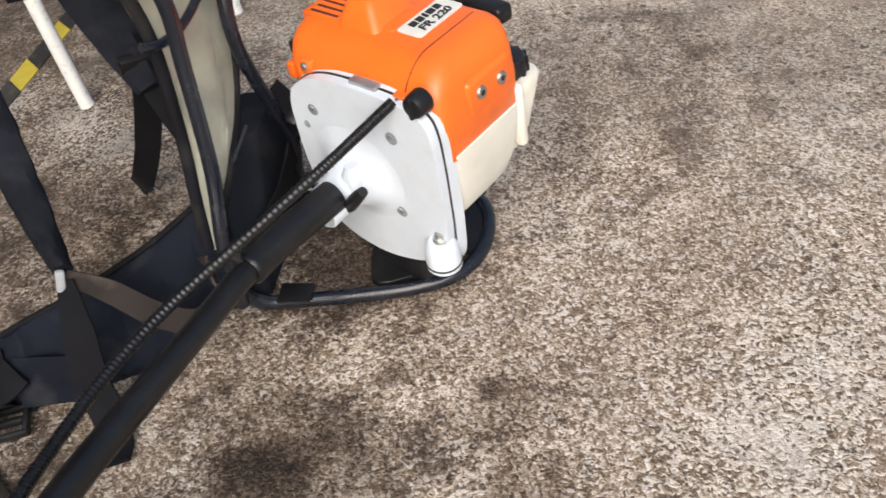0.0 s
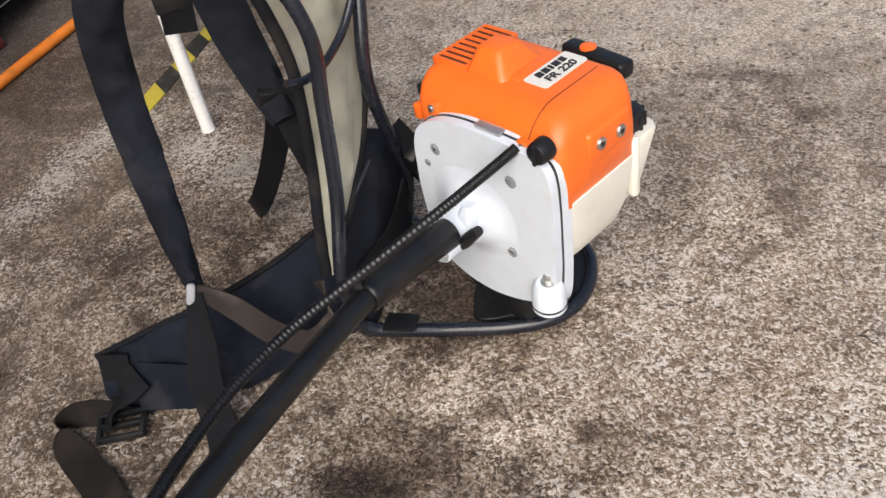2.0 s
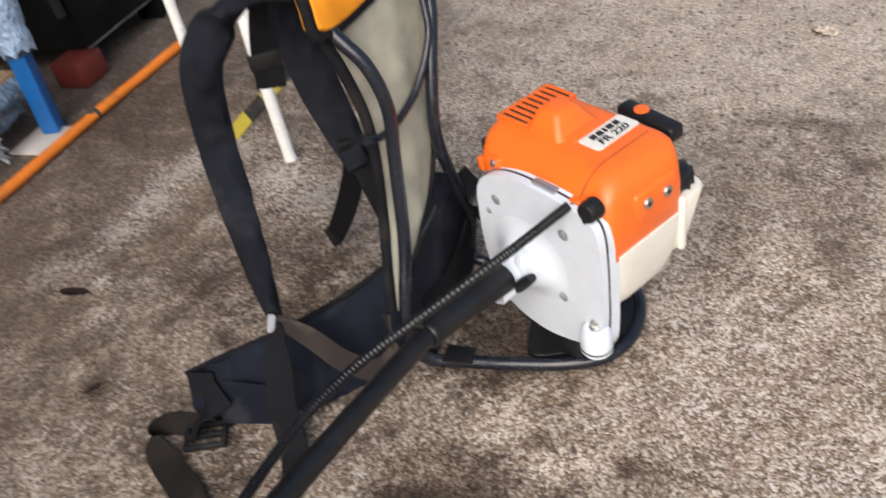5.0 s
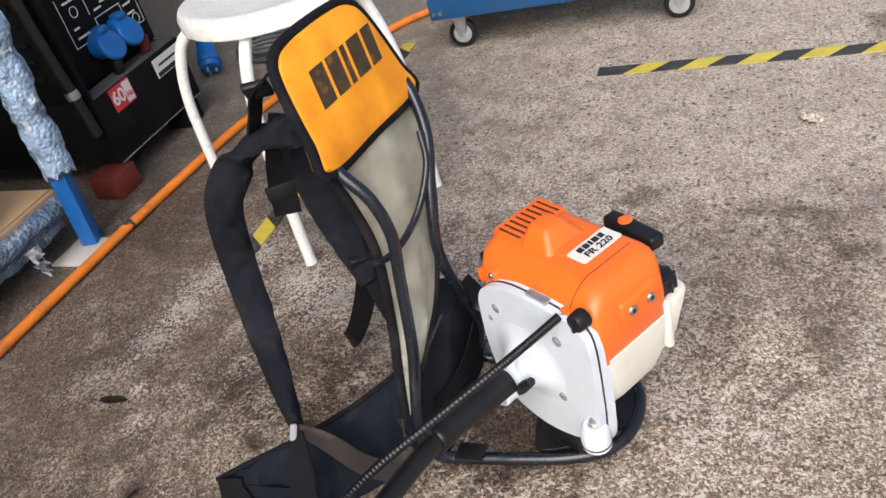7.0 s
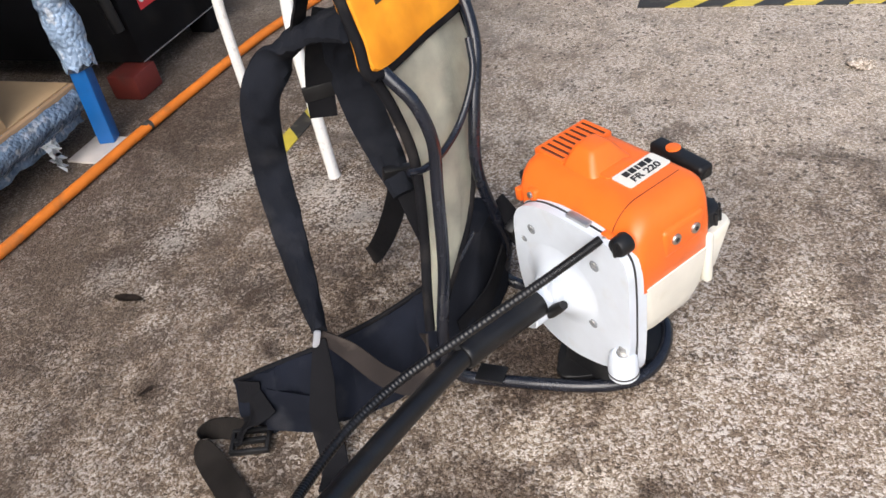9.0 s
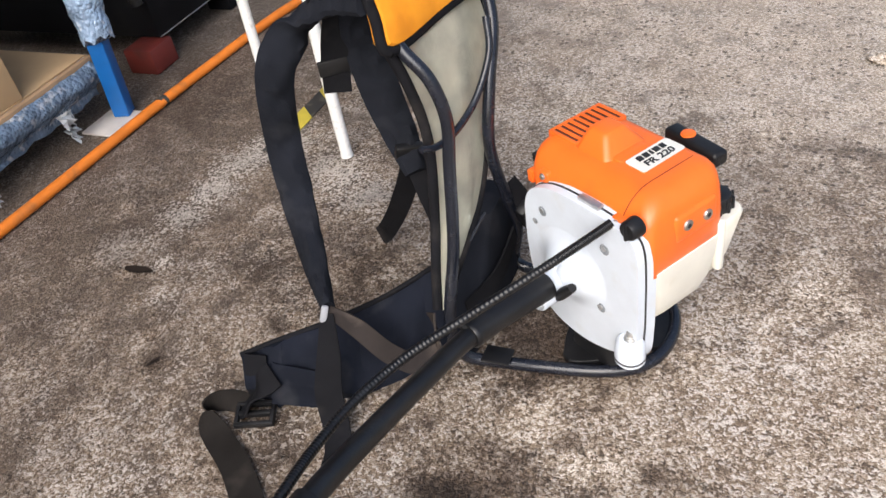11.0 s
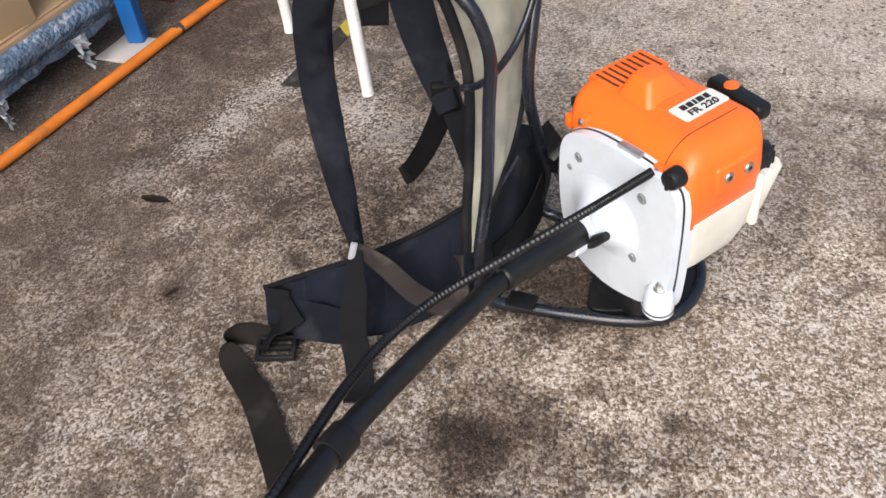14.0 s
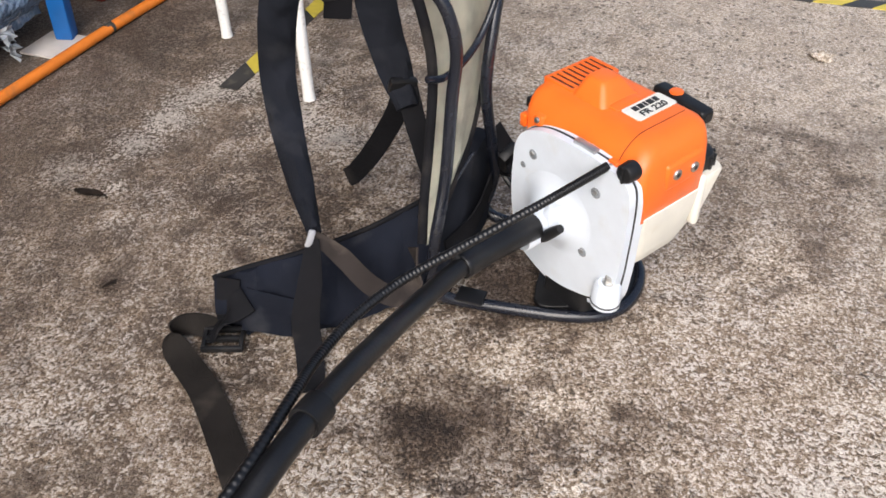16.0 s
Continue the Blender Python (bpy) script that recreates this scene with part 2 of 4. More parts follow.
M_PAD = fabric("orange_vinyl", (0.92, 0.33, 0.025), 900.0, (0.7, 0.25, 0.03), 0.35, 0.5)
M_STEEL = mat("zinc_steel", (0.55, 0.54, 0.52), 0.35, 1.0, 0.15, 60, 0.1, 500)
M_SLOT = mat("vent_dark", (0.10, 0.02, 0.008), 0.7, 0, 0.2)
M_WELL = mat("grey_casting", (0.26, 0.28, 0.30), 0.6, 0, 0.25, 300, 0.1, 500)
M_LABEL = mat("label_foil", (0.70, 0.69, 0.64), 0.4, 0, 0.06, 60, 0.03, 500)
M_INK = mat("black_ink", (0.015, 0.015, 0.015), 0.5, 0, 0.1)
M_PRINT = mat("worn_print", (0.05, 0.03, 0.012), 0.7, 0, 0.3, 60, 0.1, 300, ((0.5, 0.2, 0.02), 0.35, 60))
M_STOOL = mat("stool_white", (0.82, 0.82, 0.80), 0.35, 0, 0.04, 20, 0.05, 400, ((0.25, 0.2, 0.16), 0.35, 120), coat=0.2)
M_HOSE = mat("orange_hose", (0.78, 0.21, 0.02), 0.5, 0, 0.12, 14, 0.12, 300, ((0.25, 0.12, 0.05), 0.45, 22))
M_YELLOW = mat("tape_yellow", (0.56, 0.45, 0.06), 0.45, 0, 0.12, 30, 0.15, 300, ((0.3, 0.24, 0.1), 0.55, 28))
M_TBLACK = mat("tape_black", (0.035, 0.034, 0.032), 0.5, 0, 0.25, 30, 0.15, 300, ((0.2, 0.17, 0.13), 0.45, 28))
M_BLUE = mat("blue_enamel", (0.006, 0.12, 0.40), 0.4, 0, 0.1, 20, 0.08, 300, ((0.05, 0.08, 0.14), 0.35, 18))
M_CART = mat("cart_blue", (0.012, 0.075, 0.21), 0.35, 0, 0.12, 20, 0.06, 300, ((0.06, 0.07, 0.1), 0.4, 18))
M_MACHINE = mat("machine_black", (0.006, 0.006, 0.007), 0.6, 0, 0.3, 12, 0.1, 300, ((0.025, 0.023, 0.02), 0.3, 9), spec=0.12)
M_RED = mat("dull_red", (0.14, 0.02, 0.014), 0.6, 0, 0.2, 20, 0.1, 200, ((0.06, 0.03, 0.025), 0.5, 14))
M_CARD = mat("cardboard", (0.52, 0.35, 0.19), 0.85, 0, 0.07, 9, 0.1, 250, ((0.4, 0.26, 0.13), 0.3, 8))
M_WOOD = mat("pallet_wood", (0.40, 0.26, 0.15), 0.8, 0, 0.2, 14, 0.3, 160, ((0.2, 0.13, 0.08), 0.4, 10))
M_PLATE = mat("pale_plate", (0.60, 0.55, 0.50), 0.6, 0, 0.1, 20, 0.1, 300, ((0.4, 0.3, 0.24), 0.4, 16))
M_GREY = mat("grey_plastic", (0.36, 0.37, 0.40), 0.45, 0, 0.1)
M_FLAP = mat("foam_sheet", (0.66, 0.69, 0.72), 0.4, 0, 0.12, 60, 0.3, 160, ((0.4, 0.42, 0.45), 0.5, 70))
M_COIL = mat("cable_rubber", (0.10, 0.10, 0.105), 0.5, 0, 0.2, 30, 0.1, 300, ((0.2, 0.18, 0.16), 0.3, 30))
M_TIN = mat("bracket_zinc", (0.5, 0.5, 0.5), 0.4, 0.8, 0.15)
M_SIGNRED = mat("sign_red", (0.62, 0.04, 0.05), 0.45, 0, 0.06)
M_SIGNWHITE = mat("sign_white", (0.72, 0.70, 0.68), 0.45, 0, 0.06)
M_WALL = mat("dark_wall", (0.09, 0.085, 0.08), 0.9, 0, 0.2, 3, 0.3, 60, ((0.05, 0.045, 0.04), 0.5, 2))
M_CHIP = mat("floor_chip", (0.035, 0.022, 0.015), 0.8, 0, 0.3, 60, 0.3, 200)


def wrap_film():
    """Crinkled bubble wrap: clear glossy plastic over the blue steel."""
    m = mat("bubble_wrap", (0.26, 0.36, 0.50), 0.14, 0, 0.45, 22, 0.2, 200, ((0.80, 0.82, 0.84), 0.95, 34))
    t = m.node_tree
    v = t.nodes.new("ShaderNodeTexVoronoi")
    v.inputs["Scale"].default_value = 110.0
    t.links.new(t.nodes["Texture Coordinate"].outputs["Object"], v.inputs["Vector"])
    b = t.nodes.new("ShaderNodeBump")
    b.inputs["Strength"].default_value, b.inputs["Distance"].default_value = 0.8, 0.006
    b.invert = True
    t.links.new(v.outputs["Distance"], b.inputs["Height"])
    t.links.new(t.nodes["Bump"].outputs["Normal"], b.inputs["Normal"])
    t.links.new(b.outputs["Normal"], t.nodes["Principled BSDF"].inputs["Normal"])
    return m


M_WRAP = wrap_film()


# ---- shape helpers ----
def part(name, bm, material, parent=None, label="", smooth=True):
    """Links a bmesh as one mesh object, under a thing or a part."""
    me = bpy.data.meshes.new(name)
    bmesh.ops.recalc_face_normals(bm, faces=bm.faces[:])
    bm.to_mesh(me)
    bm.free()
    for m in material if isinstance(material, (list, tuple)) else (material,):
        me.materials.append(m)
    if smooth:
        me.shade_smooth()
        me.set_sharp_from_angle(angle=radians(38))
    ob = new(name, me)
    if parent:
        ob.parent = parent
    if label:
        tagged(ob, label)
    return ob


make = part


def thing(name, m, label, category, group="", kind=""):
    ob = new(name)
    ob.matrix_world = m
    ob.empty_display_size = 0.05
    return tagged(ob, label, category, group, kind)


def glide(points, n=8):
    """Points of a smooth line through the given ones."""
    p = [Vector(q) for q in points]
    p = [2 * p[0] - p[1]] + p + [2 * p[-1] - p[-2]]
    out = []
    for i in range(1, len(p) - 2):
        a, b, c, d = p[i - 1:i + 3]
        for k in range(n):
            s = k / n
            out.append(0.5 * (2 * b + (c - a) * s + (2 * a - 5 * b + 4 * c - d) * s * s + (3 * b - a - 3 * c + d) * s ** 3))
    return out + [p[-2]]


def sweep(bm, line, radius, sides=14, caps=True):
    """A round tube along a line; radius: a number, or a function of the step and the share of the way."""
    rings, up = [], Vector((0.13, 0.21, 0.97))
    for i, q in enumerate(line):
        d = (line[min(i + 1, len(line) - 1)] - line[max(i - 1, 0)]).normalized()
        s = d.cross(up)
        s = s.normalized() if s.length > 0.05 else d.orthogonal().normalized()
        up = s.cross(d)
        r = radius(i, i / (len(line) - 1)) if callable(radius) else radius
        rings.append([bm.verts.new(q + r * (math.cos(2 * math.pi * k / sides) * s + math.sin(2 * math.pi * k / sides) * up)) for k in range(sides)])
    for a, b in zip(rings, rings[1:]):
        for k in range(sides):
            bm.faces.new((a[k], a[(k + 1) % sides], b[(k + 1) % sides], b[k]))
    if caps:
        bm.faces.new(rings[0])
        bm.faces.new(rings[-1][::-1])
    return bm


def tube(points, radius, sides=14, n=8):
    return sweep(bmesh.new(), glide(points, n), radius, sides)


def ribbon(points, width, thick, across, n=8, puff=0.0, crease=0.0):
    """A strap along a line. across: the way of its width, one or one for each point; puff: how far its middle swells."""
    line = glide(points, n)
    ways = [Vector(a) for a in across] if isinstance(across[0], (tuple, list, Vector)) else [Vector(across)] * len(points)
    bm, rings = bmesh.new(), []
    cols = 7 if puff else 3
    for i, q in enumerate(line):
        f = i / (len(line) - 1) * (len(points) - 1)
        k = min(int(f), len(points) - 2)
        w = ways[k].lerp(ways[k + 1], f - k)
        d = (line[min(i + 1, len(line) - 1)] - line[max(i - 1, 0)]).normalized()
        w = (w - d * w.dot(d)).normalized()
        nrm = d.cross(w).normalized()
        wid = width[k] + (width[k + 1] - width[k]) * (f - k) if isinstance(width, (list, tuple)) else width
        ring = []
        for side in (1, -1):
            for c in range(cols):
                s = (c / (cols - 1) - 0.5) * side
                h = thick / 2 + puff * (1 - (2 * s) ** 2) ** 0.6
                wob = crease * (noise.noise(q * 45 + w * s * 3) + 0.5 * noise.noise(q * 110 + w * s * 6))
                ring.append(bm.verts.new(q + w * s * wid + nrm * (side * h + wob)))
        rings.append(ring)
    m = len(rings[0])
    for a, b in zip(rings, rings[1:]):
        for k in range(m):
            bm.faces.new((a[k], a[(k + 1) % m], b[(k + 1) % m], b[k]))
    bm.faces.new(rings[0])
    bm.faces.new(rings[-1][::-1])
    return bm


def box(x0, x1, y0, y1, z0, z1, bevel=0.002, bm=None, seg=2):
    bm = bm or bmesh.new()
    vs = bmesh.ops.create_cube(bm, size=1, matrix=Matrix.Translation(((x0 + x1) / 2, (y0 + y1) / 2, (z0 + z1) / 2)) @ Matrix.Diagonal((x1 - x0, y1 - y0, z1 - z0, 1)))["verts"]
    if bevel:
        bmesh.ops.bevel(bm, geom=list({e for v in vs for e in v.link_edges}), offset=bevel, segments=seg, affect="EDGES", profile=0.5)
    return bm


def disc(r0, r1, depth, m, sides=20, bm=None, bevel=0.0):
    bm = bm or bmesh.new()
    vs = bmesh.ops.create_cone(bm, cap_ends=True, segments=sides, radius1=r0, radius2=r1, depth=depth, matrix=m)["verts"]
    if bevel:
        es = [e for e in {e for v in vs for e in v.link_edges} if len([f for f in e.link_faces if len(f.verts) > 4]) == 1]
        bmesh.ops.bevel(bm, geom=es, offset=bevel, segments=2, affect="EDGES", profile=0.5)
    return bm


def rounded(x0, x1, y0, y1, r, n=5):
    """The outline of a rectangle with round corners."""
    out = []
    for cx, cy, a0 in ((x1 - r, y1 - r, 0), (x0 + r, y1 - r, 90), (x0 + r, y0 + r, 180), (x1 - r, y0 + r, 270)):
        for k in range(n + 1):
            a = radians(a0 + 90 * k / n)
            out.append((cx + r * math.cos(a), cy + r * math.sin(a)))
    return out


def loft(sections, bm=None):
    """Skins outlines that lie at rising heights: rows of (outline, z)."""
    bm = bm or bmesh.new()
    rings = [[bm.verts.new((x, y, z)) for x, y in o] for o, z in sections]
    for a, b in zip(rings, rings[1:]):
        for k in range(len(a)):
            bm.faces.new((a[k], a[(k + 1) % len(a)], b[(k + 1) % len(a)], b[k]))
    bm.faces.new(rings[0][::-1])
    bm.faces.new(rings[-1])
    return bm


def slab(outline, d0, d1, bevel=0.0, seg=3, turn=None):
    """A plate of the outline (a, z), from depth d0 to d1 along y."""
    bm = bmesh.new()
    lo = [bm.verts.new((a, d0, z)) for a, z in outline]
    hi = [bm.verts.new((a, d1, z)) for a, z in outline]
    f0, f1 = bm.faces.new(lo), bm.faces.new(hi[::-1])
    for k in range(len(lo)):
        j = (k + 1) % len(lo)
        bm.faces.new((lo[j], lo[k], hi[k], hi[j]))
    if bevel:
        bmesh.ops.bevel(bm, geom=list(f0.edges), offset=bevel, segments=seg, affect="EDGES", profile=0.5)
    if turn:
        bmesh.ops.transform(bm, matrix=turn, verts=bm.verts[:])
    return bm


def soft_outline(points, n=5):
    """A closed smooth outline through the points."""
    p = [Vector((*q, 0)) for q in points]
    m, out = len(p), []
    for i in range(m):
        a, b, c, d = p[i - 1], p[i], p[(i + 1) % m], p[(i + 2) % m]
        for k in range(n):
            s = k / n
            q = 0.5 * (2 * b + (c - a) * s + (2 * a - 5 * b + 4 * c - d) * s * s + (3 * b - a - 3 * c + d) * s ** 3)
            out.append((q.x, q.y))
    return out


def lettering(text, height, m, shear=0.0, wide=1.0):
    """The text as a flat mesh in the xy plane of the pose m, letters of that height, centred."""
    cu = bpy.data.curves.new("lettering", "FONT")
    cu.body, cu.size, cu.align_x, cu.align_y, cu.extrude, cu.shear, cu.offset = text, height * 1.4, "CENTER", "CENTER", 0.0003, shear, height * 0.035
    ob = bpy.data.objects.new("lettering", cu)
    me = bpy.data.meshes.new_from_object(ob)
    bpy.data.objects.remove(ob)
    bm = bmesh.new()
    bm.from_mesh(me)
    bmesh.ops.transform(bm, matrix=m @ Matrix.Diagonal((wide, 1, 1, 1)), verts=bm.verts[:])
    return bm


def bars(widths, height, gap, m, slant=0.15, bm=None):
    """A row of slanted blocks, standing for a printed mark."""
    bm = bm or bmesh.new()
    x = -(sum(widths) + gap * (len(widths) - 1)) / 2
    for w in widths:
        q = [(x, -height / 2), (x + w, -height / 2), (x + w, height / 2), (x, height / 2)]
        lo = [bm.verts.new(m @ Vector((a + slant * b, b, 0))) for a, b in q]
        hi = [bm.verts.new(m @ Vector((a + slant * b, b, 0.0006))) for a, b in q]
        bm.faces.new(lo[::-1])
        bm.faces.new(hi)
        for k in range(4):
            bm.faces.new((lo[k], lo[(k + 1) % 4], hi[(k + 1) % 4], hi[k]))
        x += w + gap
    return bm


# ---- structure ----
def floor():
    bm = bmesh.new()
    bmesh.ops.create_grid(bm, x_segments=60, y_segments=60, size=6.0, matrix=Matrix.Translation((0, 2, 0)))
    for v in bm.verts:
        v.co.z = -0.0015 + 0.0012 * noise.noise(v.co * 1.3)
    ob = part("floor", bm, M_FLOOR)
    return tagged(ob, "worn brown-grey concrete floor, pitted, stained and speckled, some shade painted in", "floor", kind="structure")


def walls():
    # unseen wall and roof slab, added to hold back sky light on the left
    for name, c in (("wall_west", (-3.2, -3.0, -4.0, 8.0)),):
        tagged(part(name, box(*c, -0.01, 2.4, 0.01), M_WALL), "dark grimy wall, unseen, added behind the machines to close off the sky", "wall", kind="structure")
    tagged(part("ceiling", box(-3.2, -1.2, -4.0, 8.0, 2.4, 2.5, 0.01), M_WALL), "dark roof slab, unseen, added to shade the left of the floor", "ceiling", kind="structure")


floor()
walls()

# ---- the backpack brushcutter ----
ENGINE = pose(-0.037, 0.857, 0.009, 0, 0, -32.0)
cutter = thing("backpack_brushcutter", Matrix.Identity(4), "orange and white petrol backpack brushcutter with black harness, standing on concrete", "brushcutter")


def on_engine(bm):
    bmesh.ops.transform(bm, matrix=ENGINE, verts=bm.verts[:])
    return bm


PLATE = soft_outline([(-0.147, 0.184), (-0.144, 0.214), (-0.132, 0.237), (-0.108, 0.252), (-0.080, 0.259), (-0.045, 0.261), (-0.005, 0.2605), (0.024, 0.257), (0.042, 0.248), (0.049, 0.230),
                      (0.0505, 0.195), (0.0495, 0.150), (0.0475, 0.110), (0.040, 0.076), (0.008, 0.053), (-0.040, 0.038), (-0.078, 0.037), (-0.110, 0.046), (-0.133, 0.066), (-0.145, 0.115), (-0.148, 0.153)])


def grown(outline, k, drop):
    """The plate's outline, swelled about its middle and further at its lower rim."""
    return [((x + 0.05) * k - 0.05, (z - 0.15) * k + 0.15 - drop * max(0.0, min(1.0, (0.13 - z) / 0.06))) for x, z in outline]


def engine():
    cover = part("engine_cover", on_engine(loft([
        (rounded(-0.141, 0.050, 0.010, 0.130, 0.012), 0.186), (rounded(-0.143, 0.053, 0.008, 0.134, 0.014), 0.190),
        (rounded(-0.146, 0.053, 0.008, 0.135, 0.015), 0.230), (rounded(-0.150, 0.050, 0.010, 0.136, 0.017), 0.258),
        (rounded(-0.153, 0.046, 0.018, 0.137, 0.018), 0.270), (rounded(-0.153, 0.041, 0.026, 0.137, 0.018), 0.2775),
        (rounded(-0.150, 0.035, 0.034, 0.134, 0.017), 0.2825), (rounded(-0.145, 0.028, 0.042, 0.129, 0.015), 0.2855), (rounded(-0.138, 0.018, 0.052, 0.122, 0.012), 0.2868)])), M_ORANGE, cutter, "scuffed orange plastic engine cover")
    part("air_duct", on_engine(loft([(rounded(-0.108, -0.040, 0.040, 0.122, 0.010), 0.268), (rounded(-0.106, -0.044, 0.044, 0.117, 0.010), 0.282), (rounded(-0.103, -0.052, 0.050, 0.110, 0.009), 0.291),
                                     (rounded(-0.099, -0.063, 0.060, 0.100, 0.008), 0.305), (rounded(-0.097, -0.066, 0.063, 0.097, 0.007), 0.3085), (rounded(-0.093, -0.070, 0.067, 0.093, 0.006), 0.3098)])), M_ORANGE, cover)
    part("duct_face", on_engine(loft([(rounded(-0.058, -0.034, 0.056, 0.106, 0.006), 0.280), (rounded(-0.058, -0.036, 0.058, 0.104, 0.006), 0.2885), (rounded(-0.058, -0.041, 0.063, 0.100, 0.005), 0.2895)])), M_ORANGE, cover)
    part("screw_boss", on_engine(box(0.040, 0.0548, 0.050, 0.118, 0.220, 0.258, 0.006, seg=4)), M_ORANGE, cover)
    part("grille", on_engine(box(-0.150, -0.108, 0.050, 0.135, 0.272, 0.2876, 0.0003)), M_SLOT, cover)
    for k in range(9):
        y = 0.0495 + k * 0.0100
        part("slat", on_engine(box(-0.1515, -0.106, y, y + 0.0050, 0.272, 0.2890, 0.0008)), M_ORANGE, cover)
    for x in (-0.1535, -0.1085):
        part("grille_edge", on_engine(box(x, x + 0.0045, 0.0495, 0.1345, 0.270, 0.2886, 0.0010)), M_ORANGE, cover)
    part("seam", tube([ENGINE @ Vector((0.012, y, z)) for y, z in ((0.122, 0.2866), (0.085, 0.2868), (0.052, 0.2868), (0.042, 0.2856), (0.034, 0.2826), (0.026, 0.2778), (0.018, 0.2703), (0.010, 0.259))], 0.0006, 6), M_SLOT, cover)
    # label: its line runs towards the back of the engine
    lm = ENGINE @ Matrix.Translation((-0.0195, 0.095, 0.2872)) @ Matrix(((0, -1, 0, 0), (1, 0, 0, 0), (0, 0, 1, 0), (0, 0, 0, 1))) @ Matrix.Diagonal((0.94, 0.94, 1, 1))
    label = loft([(rounded(-0.036, 0.036, -0.0165, 0.0165, 0.004), 0), (rounded(-0.036, 0.036, -0.0165, 0.0165, 0.004), 0.0012)])
    bmesh.ops.transform(label, matrix=lm, verts=label.verts[:])
    lab = part("label_plate", label, M_LABEL, cover, "pale foil label with black print")
    part("print", bars([0.0085, 0.0085, 0.004, 0.0095, 0.0075], 0.0095, 0.0022, lm @ Matrix.Translation((0.0, 0.0068, 0.0014)), 0.12), M_INK, lab)
    part("lettering", lettering("FR 220", 0.0105, lm @ Matrix.Translation((0.0, -0.0072, 0.0016)), 0.12, 1.15), M_INK, lab)
    for y, z in ((0.068, 0.241), (0.100, 0.238)):
        m = ENGINE @ pose(0.0555, y, z, 0, 90, 0)
        s = part("screw", disc(0.0072, 0.0066, 0.004, m, 18, bevel=0.0008), M_STEEL, cover, "bright steel screw")
        part("socket", disc(0.0032, 0.0032, 0.002, m @ Matrix.Translation((0, 0, 0.0014)), 6), M_INK, s)
    for x, y, z in ((-0.117, 0.010, 0.2585), (0.009, 0.008, 0.2565)):
        lug = part("screw_lug", on_engine(box(x - 0.008, x + 0.008, y - 0.004, y + 0.016, z - 0.011, z + 0.006, 0.003, seg=3)), M_ORANGE, cover)
        part("screw", disc(0.0042, 0.0038, 0.004, ENGINE @ pose(x, y - 0.005, z, 90, 0, 0), 16, bevel=0.0006), M_STEEL, lug)
    hook = part("side_latch", on_engine(box(-0.154, -0.144, 0.010, 0.026, 0.232, 0.250, 0.002)), M_ORANGE, cover)
    part("latch_pin", on_engine(box(-0.156, -0.149, 0.022, 0.032, 0.254, 0.268, 0.002)), M_BLACK, hook)
    # white gear housing
    plate = part("front_plate", on_engine(slab(PLATE, -0.005, 0.006, 0.0055, 4)), M_WHITE, cutter, "white painted metal housing plate")
    part("gasket", on_engine(slab(grown(PLATE, 1.010, 0.011), 0.0058, 0.0082)), M_INK, plate)
    part("back_flange", on_engine(slab(grown(PLATE, 1.016, 0.019), 0.008, 0.022, 0.003)), M_WHITE, plate)
    bell = bmesh.new()
    rows = [(0.066, -0.0046), (0.058, -0.0056), (0.049, -0.0080), (0.040, -0.0130), (0.0315, -0.021), (0.026, -0.031), (0.0235, -0.043), (0.0225, -0.066), (0.0205, -0.068), (0.017, -0.064)]
    rings = [[bell.verts.new((-0.064 + r * math.cos(2 * math.pi * k / 32), y, 0.150 + 0.11 * y + 0.9 * r * math.sin(2 * math.pi * k / 32))) for k in range(32)] for r, y in rows]
    for p, q in zip(rings, rings[1:]):
        for k in range(32):
            bell.faces.new((p[k], p[(k + 1) % 32], q[(k + 1) % 32], q[k]))
    bell.faces.new(rings[-1])
    part("collar", on_engine(bell), M_WHITE, plate)
    part("clamp_ear", on_engine(loft([(rounded(-0.060, -0.036, -0.040, -0.004, 0.006), 0.148), (rounded(-0.058, -0.040, -0.036, -0.008, 0.006), 0.170), (rounded(-0.056, -0.044, -0.030, -0.012, 0.005), 0.178)])), M_WHITE, plate)
    for x, z, r in ((-0.002, 0.216, 0.0070), (-0.110, 0.215, 0.0066), (-0.012, 0.117, 0.0066), (-0.127, 0.191, 0.0042)):
        well = part("bolt_well", disc(r * 1.05, r * 1.05, 0.0008, ENGINE @ pose(x, -0.0052, z, 90, 0, 0), 18), M_WELL, plate)
        part("bolt", disc(r * 0.62, r * 0.55, 0.0012, ENGINE @ pose(x - 0.0008, -0.0056, z + 0.0008, 90, 0, 0), 6), M_TIN, well)
    part("recess", on_engine(box(-0.050, -0.016, 0.0005, 0.0105, 0.2595, 0.2655, 0.0008)), M_TIN, plate)
    foot = part("swivel_mount", on_engine(loft([(rounded(0.021, 0.051, -0.020, 0.010, 0.014), 0.060), (rounded(0.017, 0.055, -0.024, 0.013, 0.018), 0.0635),
                                                 (rounded(0.017, 0.055, -0.024, 0.013, 0.018), 0.078), (rounded(0.019, 0.053, -0.022, 0.012, 0.017), 0.094), (rounded(0.023, 0.049, -0.018, 0.010, 0.013), 0.098)])), M_WHITE, cutter, "white cast swivel mount")
    part("gasket", on_engine(loft([(rounded(0.0164, 0.0556, -0.0246, 0.0136, 0.0185), 0.0680), (rounded(0.0164, 0.0556, -0.0246, 0.0136, 0.0185), 0.0700)])), M_INK, foot)
    bolt = part("bolt", disc(0.009, 0.008, 0.004, ENGINE @ pose(0.036, -0.004, 0.0995), 16, bevel=0.0008), M_STEEL, foot)
